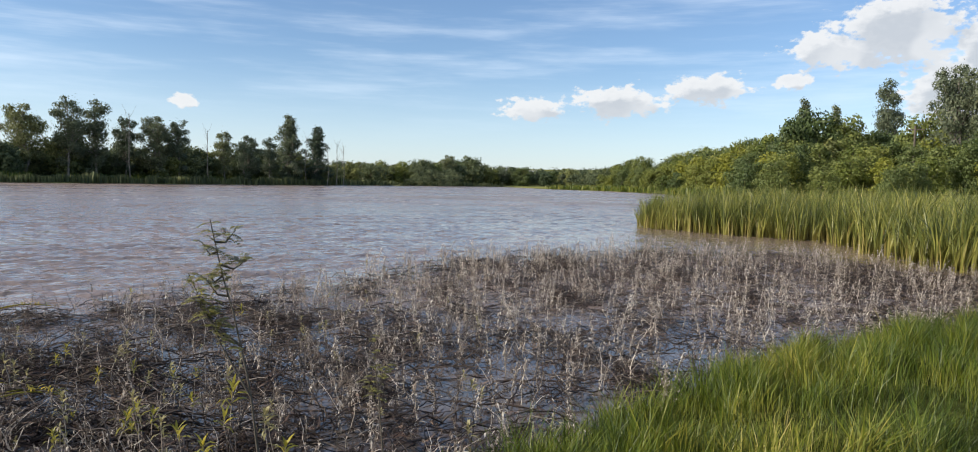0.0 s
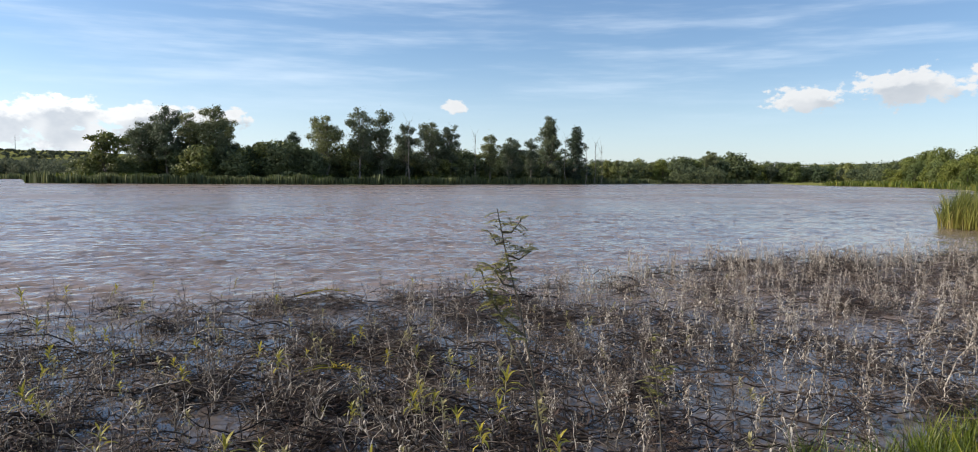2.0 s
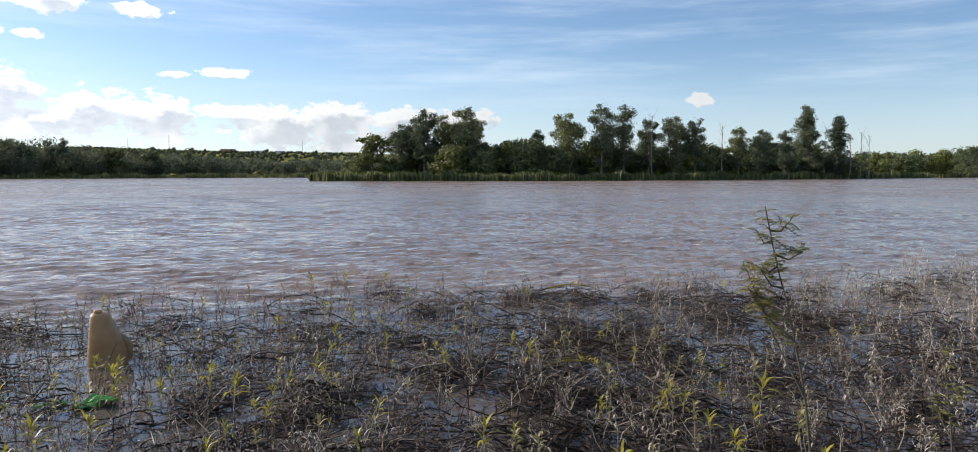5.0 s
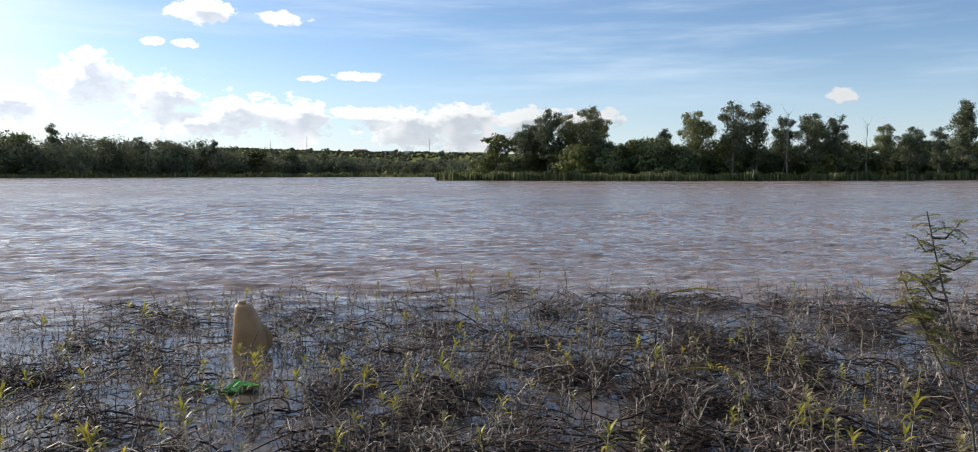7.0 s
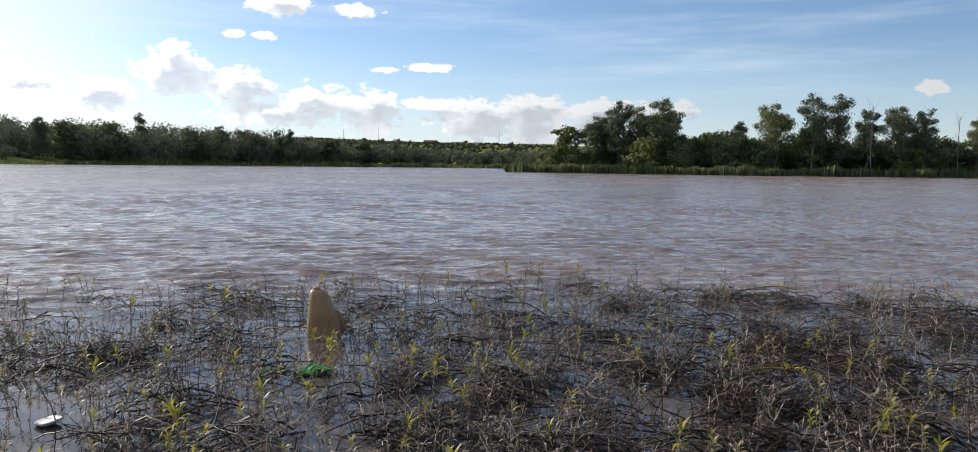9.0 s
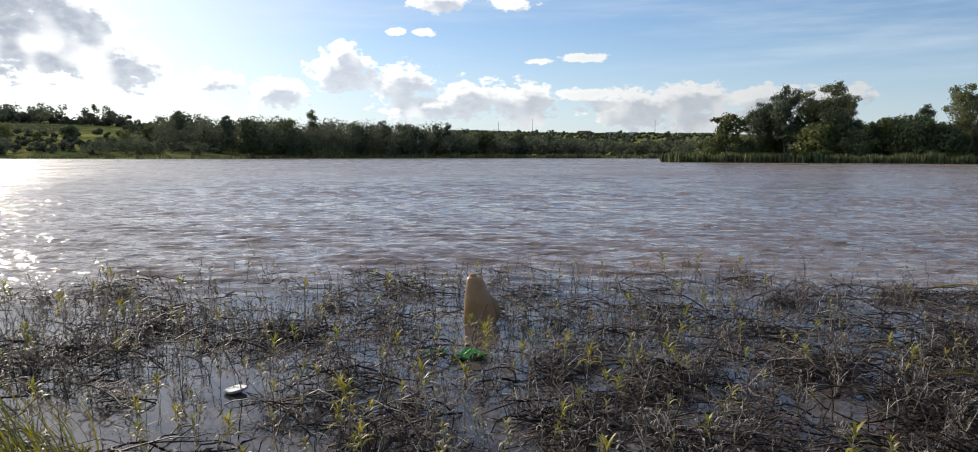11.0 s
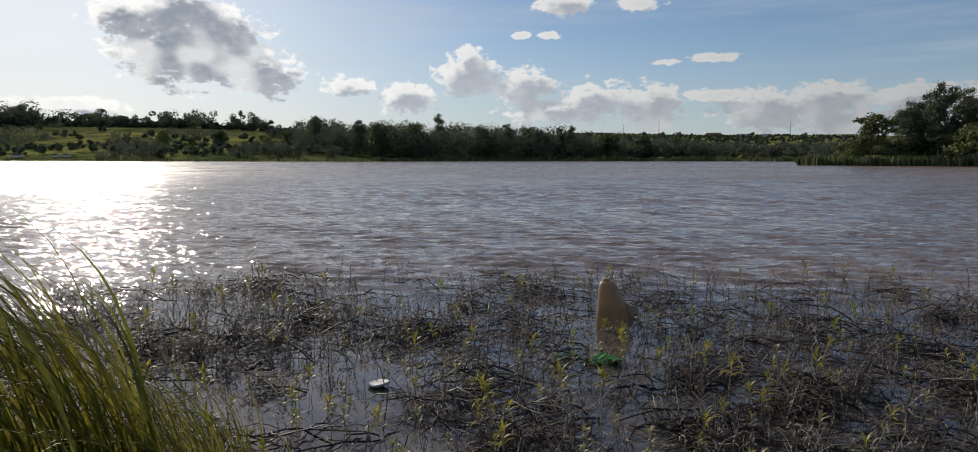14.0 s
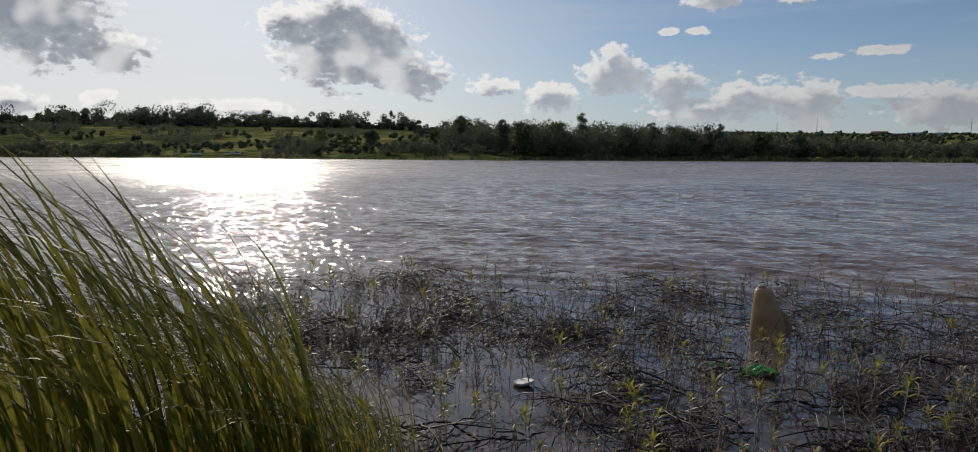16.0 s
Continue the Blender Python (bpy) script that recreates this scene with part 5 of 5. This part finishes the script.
# ---- the sapling ----
def frond(base, a, length, rise, pairs=8, leaflet=0.024):
    """A feathery leaf: a thin rib with pairs of small leaflets."""
    soup = Soup()
    t = np.linspace(0, 1, 5)
    way = np.array([cos(a), sin(a), 0.0])
    p = np.asarray(base) + length * (t[:, None] * way * cos(rise)) + np.stack([0 * t, 0 * t, length * (sin(rise) * t - 0.45 * t**2)], 1)
    soup.put(*tube(p, np.linspace(0.0012, 0.0005, 5)))
    for k in range(pairs):
        b = along(p, 0.15 + 0.85 * (k + 0.5) / pairs)
        for side in (-1, 1):
            soup.put(*one_leaf(b, a + side * (1.15 + 0.2 * rng.random()), leaflet * (0.8 + 0.4 * rng.random()), leaflet * 0.42, 0.4, 0.15))
    return soup.arrays()


def sapling(stem, branches_, label, leaf_from, fronds):
    root = new("sapling")
    tagged(root, label, "sapling")
    wood, leaf = Soup(), Soup()
    stem = np.array(stem, float)
    fine = np.stack([np.interp(np.linspace(0, 1, 16), np.linspace(0, 1, len(stem)), stem[:, c]) for c in range(3)], 1)
    wood.put(*tube(fine, np.linspace(0.0052, 0.0016, 16), 5))
    for f, way, length in branches_:
        b = along(fine, f)
        tip = b + np.array(way) * length
        mid = (b + tip) / 2 + np.array([0, 0, -0.02])
        wood.put(*tube([b, mid, tip], [0.0035, 0.0025, 0.0012], 4))
        count = 4 + int(50 * length)
        for k in range(count):
            leaf.put(*frond(b + (tip - b) * (0.4 + 0.6 * k / (count - 1)), k * 2.4, 0.034 + 0.024 * rng.random(), rng.uniform(-0.3, 1.2), 6, 0.017))
    for k in range(fronds):
        f = leaf_from + (1 - leaf_from) * (k + rng.random()) / fronds
        leaf.put(*frond(along(fine, f), k * 2.4 + rng.random() * 2, 0.044 * (0.55 + 0.8 * rng.random()), rng.uniform(-0.1, 1.3), 6, 0.016))
    part("stem", wood.mesh("stem", BARK), root)
    part("foliage", leaf.mesh("foliage", SAPLING_LEAF), root, "small feathery green leaves")
    return root


thin_tree = sapling([(0, 0, -0.1), (-0.03, 0, 0.45), (-0.07, 0.0, 0.8), (-0.09, 0, 0.97), (-0.14, 0, 1.2), (-0.175, 0, 1.32), (-0.21, 0, 1.48)],
                    [(0.93, (0.75, 0.35, 0.5), 0.07), (0.9, (-0.7, -0.4, 0.5), 0.05), (0.86, (0.75, 0.55, 0.1), 0.085), (0.82, (-0.75, -0.5, 0.15), 0.05), (0.74, (-0.6, -0.35, 0.6), 0.09),
                     (0.48, (-0.36, -0.2, 0.9), 0.42), (0.6, (-0.55, -0.35, 0.75), 0.2)], "slender leafy sapling rising from the edge of the shallows", 0.8, 15)
thin_tree.matrix_basis = pose(-0.60, 2.19, 0)
low_tree = sapling([(0, 0, -0.1), (0.03, 0.0, 0.4), (0.0, 0.0, 0.75), (-0.03, 0, 1.0)], [(0.6, (-0.4, 0.2, 0.9), 0.14), (0.7, (0.35, 0.1, 0.9), 0.1)], "thin low sapling with few leaves beside the bank", 0.75, 9)
low_tree.matrix_basis = pose(-0.42, 2.95, 0)


# ---- rubbish caught in the weeds ----
def loft(rings):
    """A closed body from rings: height, centre x, half width, half depth."""
    v, k = [], 24
    for z, cx, hx, hy in rings:
        for j in range(k):
            c, s = cos(2 * pi * j / k), sin(2 * pi * j / k)
            v.append((cx + hx * abs(c) ** 0.65 * (1 if c > 0 else -1), hy * abs(s) ** 0.65 * (1 if s > 0 else -1), z))
    q = [(i * k + j, i * k + (j + 1) % k, (i + 1) * k + (j + 1) % k, (i + 1) * k + j) for i in range(len(rings) - 1) for j in range(k)]
    m = (len(rings) - 1) * k
    v += [(rings[-1][1], 0, rings[-1][0]), (rings[0][1], 0, rings[0][0])]
    q += [(m + j, m + (j + 1) % k, len(v) - 2, len(v) - 2) for j in range(k)] + [((j + 1) % k, j, len(v) - 1, len(v) - 1) for j in range(k)]
    return np.array(v), np.array(q)


def jerrycan():
    root = new("jerrycan")
    tagged(root, "tan plastic jerrycan half sunk among the weeds", "jerrycan")
    body = [(-0.16, 0.0, 0.12, 0.09), (-0.15, 0.0, 0.14, 0.105), (0.0, 0.0, 0.145, 0.11), (0.1, -0.004, 0.143, 0.11), (0.2, -0.014, 0.13, 0.105), (0.26, -0.028, 0.114, 0.1), (0.34, -0.046, 0.092, 0.09),
            (0.4, -0.058, 0.077, 0.078), (0.43, -0.063, 0.068, 0.068), (0.445, -0.066, 0.054, 0.054), (0.45, -0.068, 0.036, 0.036)]
    part("body", quad_mesh("body", *loft(body), JUG, True), root)
    part("cap", quad_mesh("cap", *loft([(0.446, -0.078, 0.027, 0.027), (0.449, -0.078, 0.03, 0.03), (0.468, -0.078, 0.03, 0.03), (0.473, -0.078, 0.025, 0.025)]), JUG, True), root, "round screw cap")
    t = np.linspace(0, 1, 12)
    grip = np.stack([0.07 + 0.08 * np.sin(pi * t) ** 0.7, 0 * t, 0.25 - 0.26 * t], 1)
    part("handle", quad_mesh("handle", *tube(grip, 0.029 + 0 * t, 10), JUG, True), root, "moulded carrying handle")
    return root


can = jerrycan()
can.matrix_basis = pose(-6.35, 2.92, 0.0, 4, 3, 62) @ Matrix.Diagonal((1.05, 1.05, 0.98, 1))


def crumpled(name, wide, deep, high, seed_, material, label, category):
    """A crumpled sheet with a little thickness."""
    g = np.random.default_rng(seed_)
    k = 15
    u, v_ = np.meshgrid(np.linspace(-1, 1, k), np.linspace(-1, 1, k), indexing="ij")
    ph = g.random(6) * 6
    z = high * (0.5 * np.sin(3.1 * u + ph[0] + 1.5 * v_) + 0.35 * np.sin(5.3 * v_ + ph[1] - 2 * u) + 0.25 * np.sin(8 * u * v_ + ph[2])) * (1.1 - 0.5 * np.hypot(u, v_))
    x = wide / 2 * (u + 0.12 * np.sin(4 * v_ + ph[3])) * (1 - 0.25 * v_**2)
    y = deep / 2 * (v_ + 0.15 * np.sin(3 * u + ph[4])) * (1 - 0.2 * u**2)
    top = np.stack([x, y, z], -1).reshape(-1, 3)
    i, j = np.meshgrid(np.arange(k - 1), np.arange(k - 1), indexing="ij")
    q = np.stack([i * k + j, (i + 1) * k + j, (i + 1) * k + j + 1, i * k + j + 1], -1).reshape(-1, 4)
    rim = [i_ * k for i_ in range(k)] + [(k - 1) * k + j_ for j_ in range(1, k)] + [i_ * k + k - 1 for i_ in range(k - 2, -1, -1)] + list(range(k - 2, 0, -1))
    n = k * k
    sides = np.array([(a_, b_, b_ + n, a_ + n) for a_, b_ in zip(rim, rim[1:] + rim[:1])])
    ob = new(name, quad_mesh(name, np.concatenate([top, top - (0, 0, 0.003)]), np.concatenate([q, q[:, ::-1] + n, sides]), material, True))
    return tagged(ob, label, category)


green_bag = crumpled("plastic_bag", 0.27, 0.17, 0.06, 3, GREEN_PLASTIC, "bright green crumpled plastic bag floating by the jerrycan", "plastic bag")
green_bag.matrix_basis = pose(-5.3, 2.34, 0.035, 0, 0, 60)
green_strip = crumpled("plastic_strip", 0.2, 0.07, 0.02, 6, GREEN_PLASTIC, "torn green plastic strip floating in the weeds", "plastic strip")
green_strip.matrix_basis = pose(-5.52, 2.14, 0.02, 0, 0, 75)
blue_cloth = crumpled("plastic_cloth", 0.46, 0.08, 0.03, 9, BLUE_PLASTIC, "dark blue tangled plastic cloth in the weeds", "plastic cloth")
blue_cloth.matrix_basis = pose(-3.0, 4.7, 0.03, 0, 0, 24)
lid = new("foam_lid", quad_mesh("foam_lid", *loft([(0, 0, 0.05, 0.05), (0.008, 0, 0.062, 0.062), (0.02, 0, 0.068, 0.068), (0.024, 0, 0.066, 0.066), (0.021, 0, 0.058, 0.058)]), WHITE_FOAM, True))
tagged(lid, "small white foam lid lying on the tangled weeds", "lid")
lid.matrix_basis = pose(-5.2, 0.62, 0.008, 6, -6, 20)

# Yellow-green stalks lying on the water.
for k, (x0, y0, x1_, y1_, r_) in enumerate([(-3.35, 4.9, -2.9, 5.15, 0.008), (-3.4, 4.97, -2.95, 5.2, 0.006), (-5.5, 8.1, -5.1, 8.7, 0.012)]):
    t = np.linspace(0, 1, 7)
    p = np.stack([x0 + (x1_ - x0) * t, y0 + (y1_ - y0) * t + 0.02 * np.sin(5 * t), 0.06 + 0.05 * np.sin(pi * t)], 1)
    stalk = tagged(new("fallen_stalk"), "yellow-green stalk fallen across the weeds", "stalk")
    part("stem", quad_mesh("stem", *tube(p, np.linspace(r_, r_ * 0.5, 7), 5), SPROUT), stalk)
    soup = Soup()
    for m in range(10):
        soup.put(*one_leaf(along(p, 0.5 + 0.05 * m), m * 2.4, 0.08, 0.012, 0.9, 0.9))
    part("leaves", soup.mesh("leaves", SPROUT), stalk)


# ---- far things ----
def ground_at(az_, r_):
    x, y = polar(az_, r_)
    return x, y, float(land_height(np.array([x]), np.array([y]))[0])


def box(x0, x1_, y0, y1_, z0, z1_, bevel=0.0):
    bm = bmesh.new()
    bmesh.ops.create_cube(bm, size=1, matrix=Matrix.LocRotScale(((x0 + x1_) / 2, (y0 + y1_) / 2, (z0 + z1_) / 2), None, (x1_ - x0, y1_ - y0, z1_ - z0)))
    if bevel:
        bmesh.ops.bevel(bm, geom=bm.edges[:], offset=bevel, segments=2, affect="EDGES")
    return bm


def solid(name, bm, material, parent, label=""):
    me = bpy.data.meshes.new(name)
    bm.to_mesh(me)
    bm.free()
    me.materials.append(material)
    return part(name, me, parent, label)


def parked_car(coat, label):
    root = new("car")
    tagged(root, label, "car", "cars parked on the far shore")
    bm = box(-2.1, 2.1, -0.85, 0.85, 0.35, 0.95, 0.12)
    solid("body", bm, coat, root)
    bm = box(-1.3, 0.9, -0.76, 0.76, 0.9, 1.45)
    for vert in bm.verts:
        if vert.co.z > 1.2:
            vert.co.x *= 0.72
            vert.co.y *= 0.85
    bmesh.ops.bevel(bm, geom=bm.edges[:], offset=0.06, segments=2, affect="EDGES")
    solid("cabin", bm, CAR_GLASS, root, "glazed cabin")
    solid("roof", box(-0.98, 0.62, -0.62, 0.62, 1.44, 1.5, 0.02), coat, root)
    for x in (-1.35, 1.35):
        for y in (-0.8, 0.8):
            t = np.array([(x, y - 0.1, 0.32), (x, y + 0.1, 0.32)])
            tyre = part("wheel", quad_mesh("wheel", *tube(t, [0.32, 0.32], 14), RUBBER), root)
            part("rim", quad_mesh("rim", *tube(np.array([(x, y - 0.11, 0.32), (x, y + 0.11, 0.32)]), [0.2, 0.2], 12), METAL), tyre)
    return root


for k, (az_, r_, shade_, turn_) in enumerate([(108.1, 324, 0, 30), (107.0, 320, 1, 20), (105.7, 312, 0, 75), (103.6, 302, 1, 15), (103.0, 300, 0, 40), (109.5, 330, 1, 60)]):
    car = parked_car((WHITE_PAINT, SILVER_PAINT)[shade_], ("white car parked in the grass by the water", "silver car parked in the grass by the water")[shade_])
    x, y, z = ground_at(az_, r_)
    car.matrix_basis = pose(x, y, z + 0.02, 0, 0, turn_)


def house(wide, deep, high, roof, wall, label, storeys=1):
    root = new("house")
    tagged(root, label, "house", "houses on the far hills")
    solid("wall", box(-wide / 2, wide / 2, -deep / 2, deep / 2, -1.5, high), wall, root)
    bm = bmesh.new()
    o = 0.5
    top = high + wide * 0.18
    v = [bm.verts.new(c) for c in [(-wide / 2 - o, -deep / 2 - o, high), (wide / 2 + o, -deep / 2 - o, high), (wide / 2 + o, deep / 2 + o, high), (-wide / 2 - o, deep / 2 + o, high),
                                   (-wide / 2 + 1, 0, top), (wide / 2 - 1, 0, top)]]
    for f in [(0, 1, 5, 4), (2, 3, 4, 5), (1, 2, 5), (3, 0, 4), (3, 2, 1, 0)]:
        bm.faces.new([v[i] for i in f])
    solid("roof", bm, roof, root)
    for s in range(storeys):
        for x in np.arange(-wide / 2 + 1.2, wide / 2 - 1, 2.2):
            z = 1.0 + 2.8 * s
            frame_ = solid("window", box(x, x + 1.1, -deep / 2 - 0.06, -deep / 2 + 0.04, z, z + 1.2), WHITE_PAINT, root)
            solid("pane", box(x + 0.1, x + 1.0, -deep / 2 - 0.09, -deep / 2 - 0.05, z + 0.1, z + 1.1), CAR_GLASS, frame_)
    return root


for az_, r_, w_, h_, storeys, roof, wall, lift, label in [
        (-1.5, 430, 9, 3.2, 1, TIN_ROOF, CREAM_WALL, 4.5, "cream-walled house with a grey roof among far trees"), (-2.4, 420, 10, 3.2, 1, CLAY_ROOF, CREAM_WALL, 2.6, "cream-walled house with a clay roof among far trees"),
        (-3.2, 470, 8, 3, 1, TIN_ROOF, WHITE_WALL, 3.5, "small white house among far trees"), (113.8, 600, 20, 5.6, 2, TIN_ROOF, CREAM_WALL, -1.0, "two-storey pale building on the far crest"),
        (54.9, 1150, 22, 4, 1, TIN_ROOF, WHITE_WALL, -3, "long white building on the distant hill"), (53.4, 1200, 18, 4, 1, TIN_ROOF, WHITE_WALL, -3, "long white building on the distant hill"),
        (57.0, 1250, 24, 4, 1, CLAY_ROOF, WHITE_WALL, -3, "long white building on the distant hill"), (98.3, 560, 8, 3.2, 1, TIN_ROOF, WHITE_WALL, 0.5, "small white house under the crest trees")]:
    x, y, z = ground_at(az_, r_)
    home = house(w_, 8, h_, roof, wall, label, storeys)
    home.matrix_basis = pose(x, y, z + lift - 1.0, 0, 0, az_)

for az_, r_, high in [(60.9, 1300, 26), (51.8, 1300, 24), (63.5, 1350, 18)]:
    x, y, z = ground_at(az_, r_)
    mast = tagged(new("radio_mast"), "thin lattice mast on the distant hill", "mast", "masts on the skyline")
    part("pole", quad_mesh("pole", *tube([(0, 0, -2), (0, 0, high)], [0.6, 0.25], 6), METAL), mast)
    for f in (0.6, 0.8):
        solid("crossarm", box(-1.6, 1.6, -0.15, 0.15, high * f, high * f + 0.4), METAL, mast)
    mast.matrix_basis = pose(x, y, z)

x, y, z = ground_at(-29.4, 98)
pole = tagged(new("utility_pole"), "wooden utility pole standing among hillside trees", "pole")
high = to_top(-29.4, 98, 4.35)
part("post", quad_mesh("post", *tube([(0, 0, -0.5), (0, 0, high)], [0.16, 0.11], 8), BARK), pole)
solid("crossarm", box(-0.9, 0.9, -0.07, 0.07, high - 0.5, high - 0.36), BARK, pole)
pole.matrix_basis = pose(x, y, z, 0, 0, -20)


def palm():
    root = tagged(new("palm_tree"), "lone slim palm standing above the crest treeline", "tree")
    part("trunk", quad_mesh("trunk", *tube([(0, 0, -1), (0.2, 0, 8), (0.1, 0, 15)], [0.3, 0.24, 0.2], 6), BARK), root)
    crown = Soup()
    for k in range(40):
        a_, rise = k * 2.4, 1.3 - 2.4 * (k / 40)
        t = np.linspace(0, 1, 6)
        p = np.stack([2.4 * t * cos(rise) * cos(a_), 2.4 * t * cos(rise) * sin(a_), 15 + 2.6 * (t * sin(rise) - 0.5 * t**2)], 1)
        crown.put(*strip(p, 0.7 * np.array([0.4, 1, 1, 0.9, 0.6, 0.1]), (-sin(a_), cos(a_), 0.2)))
    part("crown", crown.mesh("crown", WOOD_LEAF), root)
    return root


x, y, z = ground_at(91.8, 540)
palm().matrix_basis = pose(x, y, 1.58 + 540 * tan(radians(3.35)) - 16.5)
